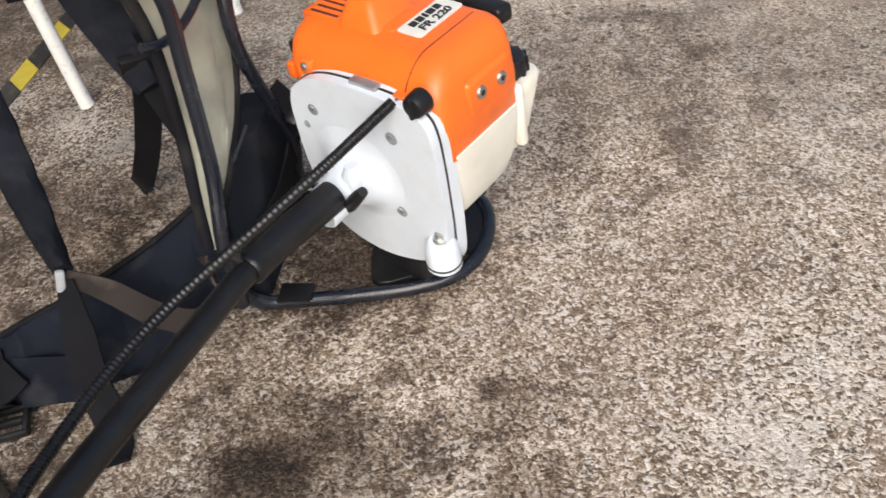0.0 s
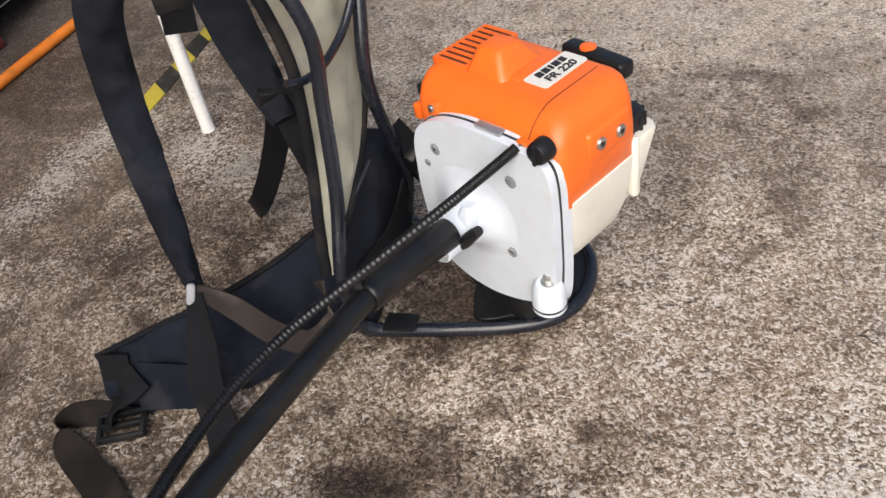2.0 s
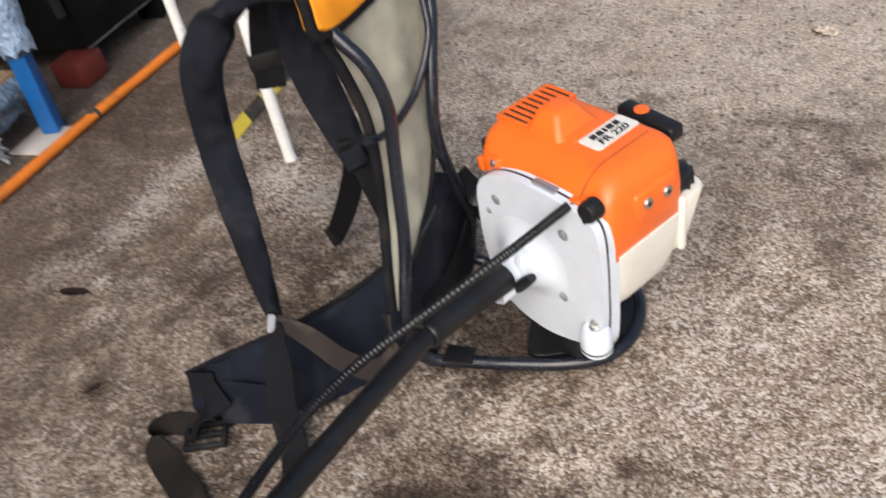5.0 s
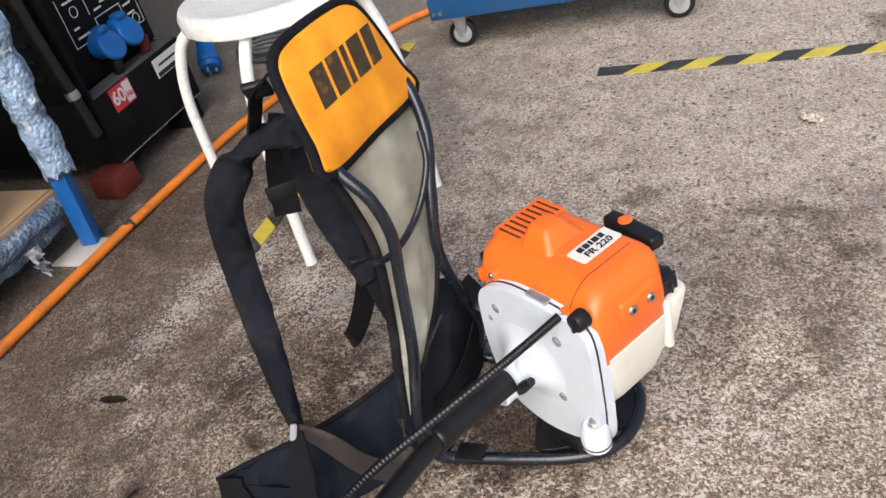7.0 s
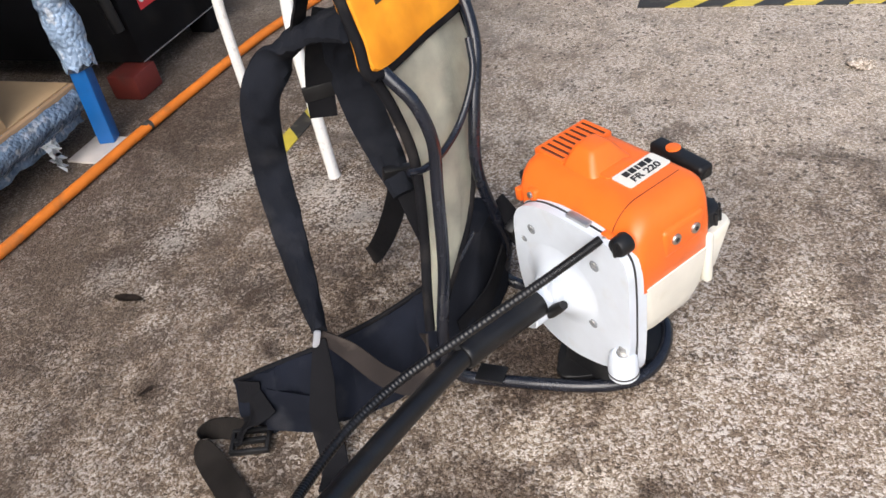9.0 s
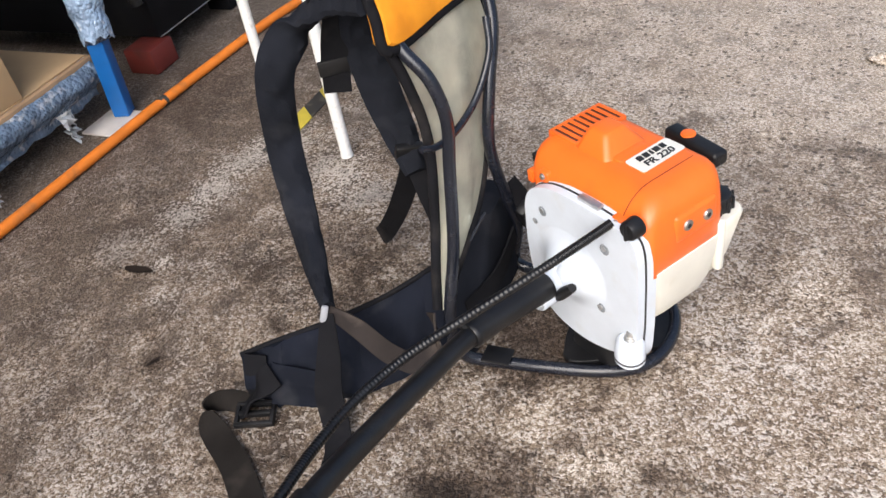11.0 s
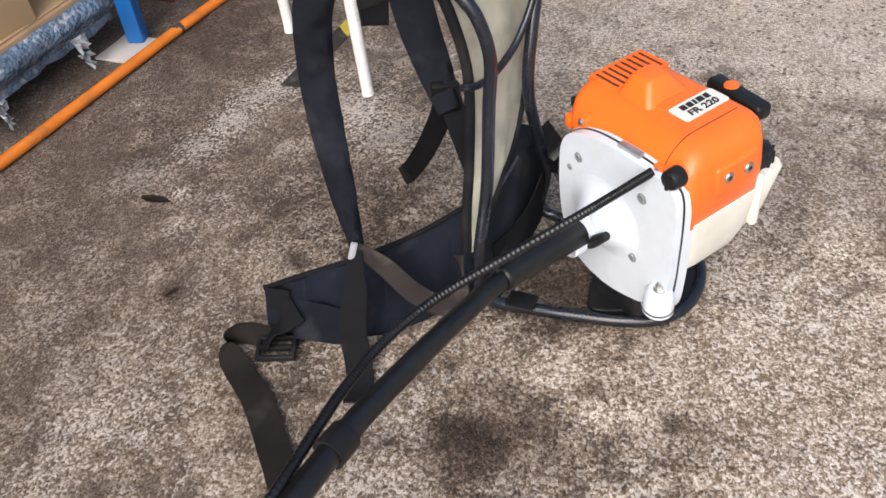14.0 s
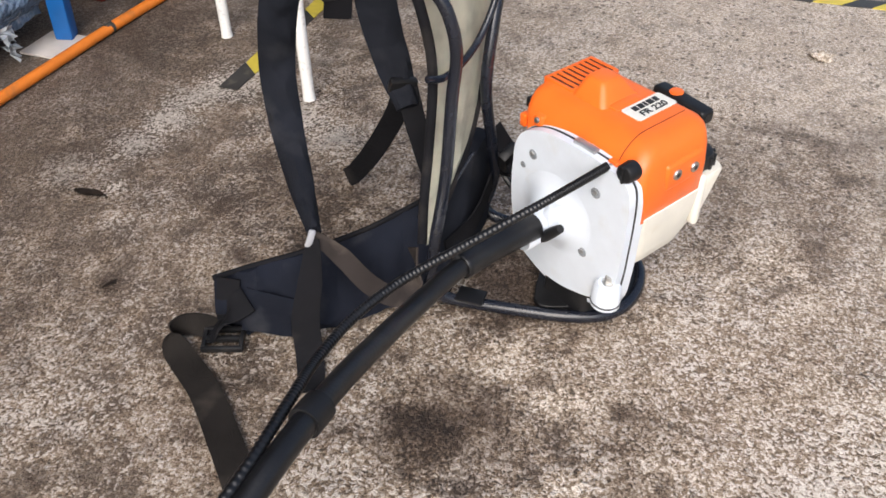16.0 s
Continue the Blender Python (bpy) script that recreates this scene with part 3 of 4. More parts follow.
    part("nut", disc(0.0058, 0.0054, 0.007, ENGINE @ pose(0.036, -0.004, 0.1045), 6, bevel=0.0006), M_STEEL, bolt)
    # tank
    tank = part("fuel_tank", on_engine(loft([(rounded(-0.10, 0.036, 0.022, 0.106, 0.022), 0.104), (rounded(-0.12, 0.045, 0.018, 0.122, 0.024), 0.116), (rounded(-0.13, 0.050, 0.016, 0.130, 0.022), 0.136),
                                              (rounded(-0.14, 0.0535, 0.012, 0.137, 0.018), 0.178), (rounded(-0.14, 0.0545, 0.011, 0.138, 0.017), 0.194), (rounded(-0.138, 0.050, 0.014, 0.134, 0.015), 0.196)])), M_TANK, cutter, "cream plastic fuel tank, slightly yellowed")
    part("filler", on_engine(loft([(rounded(0.002, 0.042, 0.118, 0.140, 0.010), 0.128), (rounded(-0.004, 0.050, 0.120, 0.154, 0.013), 0.150), (rounded(-0.006, 0.056, 0.118, 0.172, 0.016), 0.205), (rounded(-0.004, 0.054, 0.120, 0.170, 0.015), 0.209)])), M_TANK, tank)
    part("rib", on_engine(box(0.044, 0.0575, 0.122, 0.134, 0.136, 0.212, 0.005, seg=3)), M_TANK, tank)
    cap = part("fuel_cap", disc(0.0225, 0.020, 0.020, ENGINE @ pose(0.026, 0.146, 0.219), 24, bevel=0.004), M_BLACK, tank, "black ribbed fuel cap")
    for k in range(12):
        t = 2 * math.pi * k / 12
        part("cap_ridge", disc(0.0024, 0.0020, 0.016, ENGINE @ pose(0.026 + 0.0215 * math.cos(t), 0.146 + 0.0215 * math.sin(t), 0.218), 6), M_BLACK, cap)
    lean = ENGINE @ pose(-0.0235, 0.167, 0.2635, 0, 0, -6)
    bm = box(-0.044, 0.044, -0.0115, 0.0115, -0.010, 0.010, 0.0055, seg=4)
    bmesh.ops.transform(bm, matrix=lean, verts=bm.verts[:])
    grip = part("starter_grip", bm, M_BLACK, cutter, "black rubber starter grip")
    part("button", disc(0.0095, 0.009, 0.003, lean @ pose(-0.012, 0, 0.0105), 20, bevel=0.0008), M_ORANGE, grip)
    part("end_socket", disc(0.0062, 0.0062, 0.0016, lean @ pose(0.0440, 0, 0, 0, 90, 0), 4), M_RUBBER, grip)
    part("rope_guide", on_engine(box(-0.034, -0.018, 0.130, 0.160, 0.250, 0.264, 0.003)), M_BLACK, grip)
    knob = part("knob", disc(0.0128, 0.0115, 0.020, ENGINE @ pose(0.036, 0.002, 0.2640, 90, 0, 0), 24, bevel=0.0035), M_BLACK, cutter, "round black plastic knob")
    part("knob_rib", on_engine(box(0.0338, 0.0382, -0.0105, -0.002, 0.2530, 0.2750, 0.0016)), M_BLACK, knob)
    part("lever", tube([ENGINE @ Vector(q) for q in ((-0.050, -0.045, 0.136), (-0.042, -0.045, 0.144), (-0.030, -0.044, 0.158), (-0.018, -0.043, 0.171))], lambda i, s: 0.0055 + 0.0018 * math.sin(3.1 * s), 10), M_BLACK, cutter, "small black plastic lever")
    part("clamp_screw", disc(0.0055, 0.0055, 0.016, ENGINE @ pose(-0.053, -0.047, 0.132, 60, 30, 0), 10), M_STEEL, cutter)
    part("mount_block", on_engine(loft([(rounded(-0.085, 0.0, 0.0, 0.075, 0.012), 0.004), (rounded(-0.08, -0.01, 0.01, 0.07, 0.012), 0.11)])), M_BLACK, cutter)


engine()

# drive shaft and throttle cable
SHAFT = [(-0.111, 0.842, 0.166), (-0.122, 0.824, 0.167), (-0.15, 0.78, 0.168), (-0.172, 0.73, 0.172), (-0.192, 0.655, 0.179), (-0.202, 0.565, 0.203), (-0.206, 0.495, 0.225), (-0.207, 0.44, 0.24), (-0.212, 0.36, 0.248), (-0.235, 0.25, 0.215), (-0.28, 0.13, 0.137), (-0.34, 0.0, 0.045), (-0.42, -0.13, 0.016), (-0.5, -0.25, 0.015)]
shaft = part("drive_shaft", tube(SHAFT[1:], lambda i, s: 0.0122, 18), M_RUBBER, cutter, "flexible black rubber-covered drive shaft")
part("sleeve", tube(SHAFT[:3] + [(-0.162, 0.757, 0.169), (-0.171, 0.734, 0.1715)], lambda i, s: 0.0172 if s < 0.97 else 0.0148, 22), M_RUBBER, shaft)
part("clip", tube([(-0.2068, 0.452, 0.2365), (-0.2085, 0.425, 0.2415)], 0.0162, 16), M_BLACK, shaft)
part("cable_tie", tube([(-0.170, 0.738, 0.172), (-0.178, 0.737, 0.186), (-0.184, 0.736, 0.193)], 0.0055, 8), M_BLACK, shaft)
CABLE = [ENGINE @ Vector((0.009, -0.003, 0.2600)), (-0.058, 0.822, 0.258), (-0.094, 0.787, 0.243), (-0.158, 0.724, 0.219), (-0.212, 0.662, 0.203), (-0.240, 0.590, 0.203), (-0.243, 0.515, 0.218), (-0.232, 0.450, 0.242), (-0.226, 0.36, 0.256), (-0.25, 0.25, 0.224), (-0.297, 0.13, 0.145), (-0.357, 0.0, 0.052), (-0.437, -0.13, 0.016)]
part("throttle_cable", sweep(bmesh.new(), glide(CABLE, 64), lambda i, s: 0.0058 if i % 4 < 2 else 0.0051, 10), M_RUBBER, cutter, "ribbed black throttle cable sleeve")


def backpack():
    RISE = Matrix.Diagonal((1, 1, 1.055, 1))

    def part(name, bm, material, parent=None, label=""):
        bmesh.ops.transform(bm, matrix=RISE, verts=bm.verts[:])
        return make(name, bm, material, parent, label)

    base = part("base_frame", tube([(-0.245, 0.820, 0.050), (-0.230, 0.828, 0.022), (-0.198, 0.838, 0.011), (-0.125, 0.846, 0.010), (-0.062, 0.855, 0.010), (-0.014, 0.873, 0.010), (0.014, 0.907, 0.010), (0.022, 0.955, 0.010),
                                    (0.008, 1.000, 0.010), (-0.04, 1.028, 0.010), (-0.13, 1.025, 0.010), (-0.21, 1.03, 0.012), (-0.235, 1.03, 0.03)], 0.0085, 14), M_TUBE, cutter, "bent black steel tube base")
    sole = soft_outline([(-0.110, 0.872), (-0.055, 0.874), (-0.040, 0.884), (-0.026, 0.912), (0.010, 0.916), (0.017, 0.955), (0.003, 0.996), (-0.04, 1.020), (-0.11, 1.018)], 4)
    part("sole_plate", loft([(sole, 0.005), (sole, 0.0115), ([(x * 0.98 - 0.001, (y - 0.94) * 0.98 + 0.94) for x, y in sole], 0.013)]), M_BLACK, base)
    part("clamp", box(-0.212, -0.172, 0.826, 0.856, 0.0185, 0.0225, 0.002), M_BLACK, base)
    part("frame_tube", tube([(-0.282, 0.878, 0.458), (-0.258, 0.870, 0.432), (-0.232, 0.868, 0.402), (-0.220, 0.868, 0.355), (-0.224, 0.862, 0.298), (-0.226, 0.838, 0.200), (-0.231, 0.805, 0.120), (-0.240, 0.808, 0.040)], 0.0078, 14), M_TUBE, cutter, "bent black enamelled frame tube")
    part("frame_tube", tube([(-0.245, 1.050, 0.470), (-0.225, 1.035, 0.440), (-0.208, 1.005, 0.400), (-0.206, 0.968, 0.345), (-0.208, 0.948, 0.272), (-0.208, 0.978, 0.178), (-0.212, 1.012, 0.10), (-0.235, 1.03, 0.02)], 0.0078, 14), M_TUBE, cutter, "bent black enamelled frame tube")
    part("hoop", tube([(-0.250, 0.850, 0.325), (-0.238, 0.872, 0.318), (-0.226, 0.905, 0.322), (-0.214, 0.945, 0.342), (-0.206, 0.980, 0.380), (-0.212, 0.998, 0.415)], 0.0045, 10), M_TUBE, cutter)
    part("hoop", tube([(-0.258, 0.822, 0.150), (-0.244, 0.845, 0.154), (-0.228, 0.88, 0.172), (-0.216, 0.92, 0.192)], 0.0025, 8), M_TUBE, cutter)
    # cloth back board, curved backwards at the top
    left = [(-0.246, 0.803, 0.125), (-0.253, 0.832, 0.168), (-0.254, 0.858, 0.230), (-0.253, 0.876, 0.320), (-0.262, 0.872, 0.390), (-0.278, 0.862, 0.450)]
    right = [(-0.242, 0.812, 0.122), (-0.234, 0.860, 0.158), (-0.226, 0.928, 0.205), (-0.222, 0.990, 0.295), (-0.228, 1.040, 0.380), (-0.245, 1.062, 0.440)]
    L, R = glide(left, 5), glide(right, 5)
    bm, rows = bmesh.new(), []
    for p, q in zip(L, R):
        rows.append([bm.verts.new(p.lerp(q, k / 10) + Vector((0.010 * math.sin(math.pi * k / 10) + 0.004 * noise.noise((p + q) * 9 + Vector((k, 0, 0))), 0, 0))) for k in range(11)])
    for a, b in zip(rows, rows[1:]):
        for k in range(10):
            bm.faces.new((a[k], a[k + 1], b[k + 1], b[k]))
    bmesh.ops.solidify(bm, geom=bm.faces[:], thickness=0.008)
    board = part("back_board", bm, M_BOARD, cutter, "faded khaki cloth back panel")
    part("piping", tube(left, 0.0065, 10, 5), M_WEB, board)
    part("piping", tube(right, 0.0065, 10, 5), M_WEB, board)
    # orange head pad
    x, y = Vector((0.16, 0.987, 0.0)).normalized(), Vector((-0.29, 0.05, 0.95))
    y = (y - x * x.dot(y)).normalized()
    z = x.cross(y)
    m = Matrix(((x.x, y.x, -z.x if z.x < 0 else z.x, -0.270), (x.y, y.y, z.y, 0.957), (x.z, y.z, z.z, 0.505), (0, 0, 0, 1)))
    out = soft_outline([(-0.098, -0.066), (0.0, -0.068), (0.103, -0.066), (0.100, -0.030), (0.086, 0.040), (0.068, 0.063), (0.03, 0.070), (-0.045, 0.070), (-0.078, 0.060), (-0.090, 0.030), (-0.097, -0.03)], 5)
    pad = loft([(out, -0.012), ([(a * 1.01, b * 1.01) for a, b in out], 0.0), ([(a * 0.97, b * 0.97) for a, b in out], 0.008), ([(a * 0.85, b * 0.85) for a, b in out], 0.011)])
    bmesh.ops.transform(pad, matrix=m, verts=pad.verts[:])
    head = part("head_pad", pad, M_PAD, cutter, "orange vinyl head pad with worn black print")
    part("piping", sweep(bmesh.new(), [m @ Vector((a * 1.03, b * 1.03, 0.0)) for a, b in out + out[:1]], 0.0065, 10, False), M_WEB, head)
    part("print", bars([0.026, 0.024, 0.009, 0.026, 0.02], 0.042, 0.006, m @ Matrix.Translation((0.008, 0.012, 0.0112)), 0.2), M_PRINT, head)
    part("webbing", ribbon([(-0.235, 0.86, 0.075), (-0.215, 0.93, 0.08), (-0.215, 1.03, 0.10)], 0.03, 0.003, (0, 0.3, 1)), M_WEB, cutter)
    # lumbar cushion and waist belt
    lum = loft([(rounded(-0.285, -0.225, 0.835, 1.050, 0.02), 0.012), (rounded(-0.290, -0.222, 0.835, 1.060, 0.025), 0.05), (rounded(-0.285, -0.226, 0.91, 1.060, 0.02), 0.105), (rounded(-0.280, -0.232, 0.965, 1.050, 0.015), 0.150)])
    part("lumbar_cushion", lum, M_NAVY, cutter, "dark navy padded lumbar cushion")
    bm, rows = bmesh.new(), []
    low = glide([(-0.507, 0.690, 0.006), (-0.445, 0.700, 0.004), (-0.38, 0.722, 0.004), (-0.315, 0.775, 0.006), (-0.262, 0.83, 0.012)], 7)
    top = glide([(-0.508, 0.708, 0.074), (-0.46, 0.738, 0.085), (-0.40, 0.782, 0.092), (-0.335, 0.835, 0.105), (-0.272, 0.90, 0.125)], 7)
    for i, (p, q) in enumerate(zip(low, top)):
        back = Vector((-0.15, 0.25, -0.05)).normalized() * 0.018
        ring = [p.lerp(q, k / 8) + back * (-0.9 * math.sin(math.pi * k / 8)) + Vector((0, 0.0, 0)) + back * (0.95 * noise.noise(p.lerp(q, k / 8) * 28) + 0.45 * noise.noise(p.lerp(q, k / 8) * 75)) for k in range(9)]
        ring += [p.lerp(q, k / 8) + back * (0.3 + 0.5 * math.sin(math.pi * k / 8)) for k in range(8, -1, -1)]
        rows.append([bm.verts.new(v) for v in ring])
    for a, b in zip(rows, rows[1:]):
        for k in range(18):
            bm.faces.new((a[k], a[(k + 1) % 18], b[(k + 1) % 18], b[k]))
    bm.faces.new(rows[0])
    bm.faces.new(rows[-1][::-1])
    belt = part("waist_belt", bm, M_BELT, cutter, "padded dark navy waist belt resting on the floor")
    part("pocket", ribbon([(-0.488, 0.693, 0.020), (-0.487, 0.699, 0.050), (-0.486, 0.711, 0.078)], 0.030, 0.003, (0.9, 0.35, 0), 6, 0, 0.002), M_WEB, belt)
    part("pocket", ribbon([(-0.432, 0.695, 0.014), (-0.431, 0.703, 0.040), (-0.430, 0.718, 0.062)], 0.066, 0.004, (0.95, 0.3, 0.05), 6, 0.002, 0.002), M_BELT, belt)
    part("rim", tube([(-0.509, 0.708, 0.075), (-0.46, 0.738, 0.086), (-0.40, 0.782, 0.093), (-0.335, 0.835, 0.106), (-0.272, 0.90, 0.126)], 0.0035, 8), M_WEB, belt)
    # shoulder straps
    part("shoulder_strap", ribbon([(-0.285, 0.870, 0.495), (-0.335, 0.893, 0.478), (-0.40, 0.905, 0.450), (-0.438, 0.874, 0.402), (-0.468, 0.883, 0.302), (-0.452, 0.855, 0.235), (-0.405, 0.792, 0.190), (-0.364, 0.740, 0.162)],
                                  [0.05, 0.05, 0.048, 0.047, 0.047, 0.044, 0.034, 0.018], 0.006, [(0.1, 0.9, 0.3), (0.3, 0.9, 0.2), (0.5, 0.8, 0.3), (0.8, 0.5, 0.1), (0.8, 0.5, 0.1), (0.8, 0.5, 0.1), (0.8, 0.5, 0.1), (0.8, 0.5, 0.1)], 12, 0.009, 0.0065), M_NAVY, cutter, "padded dark navy shoulder strap")
    part("shoulder_strap", ribbon([(-0.285, 0.955, 0.500), (-0.33, 0.965, 0.480), (-0.365, 0.97, 0.430), (-0.368, 0.972, 0.380), (-0.358, 0.968, 0.325), (-0.336, 0.955, 0.272), (-0.31, 0.93, 0.235)],
                                  [0.05, 0.05, 0.052, 0.054, 0.052, 0.046, 0.03], 0.006, [(0.1, 0.9, 0.3), (0.3, 0.9, 0.2), (0.6, 0.7, 0.2), (0.8, 0.5, 0.1), (0.8, 0.5, 0.1), (0.8, 0.5, 0.1), (0.8, 0.5, 0.1)], 12, 0.009, 0.0065), M_NAVY, cutter, "padded dark navy shoulder strap")
    part("webbing", ribbon([(-0.318, 0.950, 0.262), (-0.345, 0.968, 0.20), (-0.40, 1.005, 0.11), (-0.455, 1.045, 0.035), (-0.482, 1.062, 0.006)], 0.031, 0.003, [(0.8, 0.3, 0.3), (0.8, 0.1, 0.3), (0.8, -0.2, 0.3), (0.8, -0.3, 0.2), (0.8, -0.5, 0.0)], 8, 0, 0.0015), M_WEB, cutter, "hanging black webbing tail")
    part("webbing", ribbon([(-0.318, 0.945, 0.262), (-0.300, 0.930, 0.215), (-0.282, 0.925, 0.160), (-0.268, 0.930, 0.105)], 0.030, 0.003, [(0.7, 0.5, 0.3), (0.6, 0.7, 0.1), (0.5, 0.8, 0.0), (0.4, 0.9, 0.0)], 8, 0, 0.0015), M_WEB, cutter, "black webbing under the shoulder strap")
    part("strap_slider", box(-0.019, 0.019, -0.006, 0.006, -0.011, 0.011, 0.003), M_BLACK, cutter).matrix_basis = pose(-0.322, 0.944, 0.272, 20, 10, 40)
    part("side_buckle", box(-0.016, 0.016, -0.008, 0.008, -0.022, 0.022, 0.004), M_BLACK, cutter).matrix_basis = pose(-0.188, 1.000, 0.150, 20, -25, 60)
    part("webbing", ribbon([(-0.212, 1.000, 0.185), (-0.190, 0.998, 0.155), (-0.165, 0.992, 0.115), (-0.135, 0.985, 0.085)], 0.026, 0.003, (0.4, 0.8, 0.3), 8, 0, 0.001), M_WEB, cutter)
    part("webbing", ribbon([(-0.365, 0.955, 0.470), (-0.39, 0.952, 0.42), (-0.402, 0.947, 0.375), (-0.408, 0.945, 0.335)], 0.036, 0.003, (0.8, 0.5, 0.0)), M_WEB, cutter)
    part("webbing", ribbon([(-0.305, 0.875, 0.555), (-0.335, 0.885, 0.535), (-0.365, 0.900, 0.495), (-0.385, 0.908, 0.462)], 0.024, 0.003, (0.4, 0.8, 0.3), 8, 0, 0.001), M_WEB, cutter, "black load-lifter webbing")
    part("adjuster", box(-0.016, 0.016, -0.005, 0.005, -0.012, 0.012, 0.003), M_BLACK, cutter).matrix_basis = pose(-0.338, 0.888, 0.562, 35, 0, 20)
    part("buckle", box(-0.020, 0.020, -0.003, 0.003, -0.010, 0.010, 0.002), M_BLACK, cutter).matrix_basis = pose(-0.405, 0.945, 0.39, 0, 0, 35)
    ring = part("strap_ring", box(-0.0045, 0.0045, -0.003, 0.003, -0.013, 0.013, 0.0025), M_GREY, cutter, "grey plastic strap fitting")
    ring.matrix_basis = pose(-0.366, 0.732, 0.165, 0, 20, 30)
    part("webbing", ribbon([(-0.364, 0.738, 0.158), (-0.335, 0.748, 0.125), (-0.300, 0.752, 0.085), (-0.268, 0.765, 0.062), (-0.25, 0.79, 0.075), (-0.262, 0.81, 0.11)], [0.014, 0.024, 0.026, 0.026, 0.026, 0.026], 0.003, [(0.3, 0.6, 0.8), (0.3, 0.6, 0.8), (0.3, 0.7, 0.6), (0.2, 0.8, 0.4), (-0.3, 0.8, 0.4), (-0.6, 0.6, 0.4)], 8, 0, 0.001), M_BROWN_WEB, cutter, "dusty brown-black webbing")
    part("webbing", ribbon([(-0.364, 0.735, 0.155), (-0.362, 0.712, 0.11), (-0.366, 0.692, 0.06), (-0.358, 0.675, 0.018), (-0.345, 0.650, 0.005), (-0.338, 0.626, 0.005)], [0.016, 0.030, 0.036, 0.036, 0.036, 0.036], 0.003, (0.9, 0.4, 0.1), 8, 0, 0.0012), M_WEB, cutter, "black webbing tail lying on the floor")
    part("webbing", ribbon([(-0.455, 0.700, 0.060), (-0.475, 0.682, 0.045), (-0.49, 0.672, 0.022), (-0.505, 0.672, 0.012)], 0.036, 0.003, [(0.2, 0.7, 0.6), (0.2, 0.7, 0.5), (0.2, 0.8, 0.4), (0.2, 0.8, 0.3)]), M_WEB, cutter)
    bm = bmesh.new()
    for x0, x1, y0, y1 in ((-0.028, 0.028, -0.020, -0.014), (-0.028, 0.028, 0.012, 0.018), (-0.028, -0.022, -0.015, 0.013), (0.022, 0.028, -0.015, 0.013), (-0.023, 0.023, -0.004, 0.003)):
        box(x0, x1, y0, y1, -0.005, 0.005, 0.0018, bm)
    make("buckle", bm, M_BLACK, cutter, "black plastic ladder-lock buckle").matrix_basis = pose(-0.483, 0.668, 0.011, 8, 0, 20)
    part("webbing", ribbon([(-0.500, 0.678, 0.012), (-0.524, 0.672, 0.020), (-0.546, 0.658, 0.021), (-0.548, 0.642, 0.013), (-0.518, 0.622, 0.005), (-0.462, 0.585, 0.005), (-0.402, 0.530, 0.004), (-0.345, 0.476, 0.004)], [0.030, 0.031, 0.032, 0.034, 0.038, 0.040, 0.041, 0.042], 0.003,
                           [(0, 0.8, 0.5), (0.2, 0.5, 0.8), (0.3, 0.2, 0.9), (0.5, 0.5, 0.7), (0.7, 0.7, 0.1), (0.6, 0.8, 0), (0.6, 0.8, 0), (0.6, 0.8, 0)], 10, 0, 0.0014), M_TAIL, cutter, "long dusty brown-black webbing tail lying on the floor")
    part("cord", tube([(-0.215, 1.03, 0.11), (-0.19, 1.02, 0.085), (-0.165, 1.0, 0.075), (-0.14, 0.985, 0.09)], 0.005, 8), M_RUBBER, cutter)
    part("cord", tube([(-0.225, 1.04, 0.12), (-0.20, 1.025, 0.10), (-0.16, 1.01, 0.12), (-0.13, 0.99, 0.13)], 0.006, 8), M_RUBBER, cutter)


backpack()


# ---- things round it ----
def stool():
    TALL = Matrix.Diagonal((1, 1, 1.05, 1))

    def part(name, bm, material, parent):
        bmesh.ops.transform(bm, matrix=TALL, verts=bm.verts[:])
        return make(name, bm, material, parent)

    s = thing("stool", pose(-0.69, 1.52, 0), "white enamelled metal stool with round seat, paint chipped", "stool")
    bm = bmesh.new()
    prof = [(0.125, 0.459), (0.150, 0.461), (0.172, 0.466), (0.182, 0.462), (0.187, 0.452), (0.186, 0.432), (0.182, 0.429), (0.179, 0.444)]
    n = 56
    rings = [[bm.verts.new((r * math.cos(2 * math.pi * k / n), r * math.sin(2 * math.pi * k / n), z)) for k in range(n)] for r, z in prof]
    for a, b in zip(rings, rings[1:]):
        for k in range(n):
            bm.faces.new((a[k], a[(k + 1) % n], b[(k + 1) % n], b[k]))
    bm.faces.new(rings[0])
    bm.faces.new(rings[-1][::-1])
    part("seat", bm, M_STOOL, s)
    for x, y in ((-0.267, -0.05), (0.025, -0.236), (0.205, 0.035), (-0.07, 0.24)):
        r = math.hypot(x, y)
        at = lambda q, z: (x / r * q, y / r * q, z)
        leg = part("leg", tube([at(0.150, 0.446), at(0.160, 0.425), at(max(0.172, r * 0.80), 0.392), at(max(0.185, r * 0.90), 0.345), at(r * 0.97, 0.27), at(r * 0.99, 0.16), at(r, 0.006)], 0.0115, 14), M_STOOL, s)
        part("foot_cap", disc(0.0125, 0.0115, 0.012, Matrix.Translation((x, y, 0.006)), 14), M_STOOL, leg)
        part("weld", disc(0.0155, 0.0135, 0.008, Matrix.Translation(at(0.157, 0.4315)), 14), M_STOOL, leg)


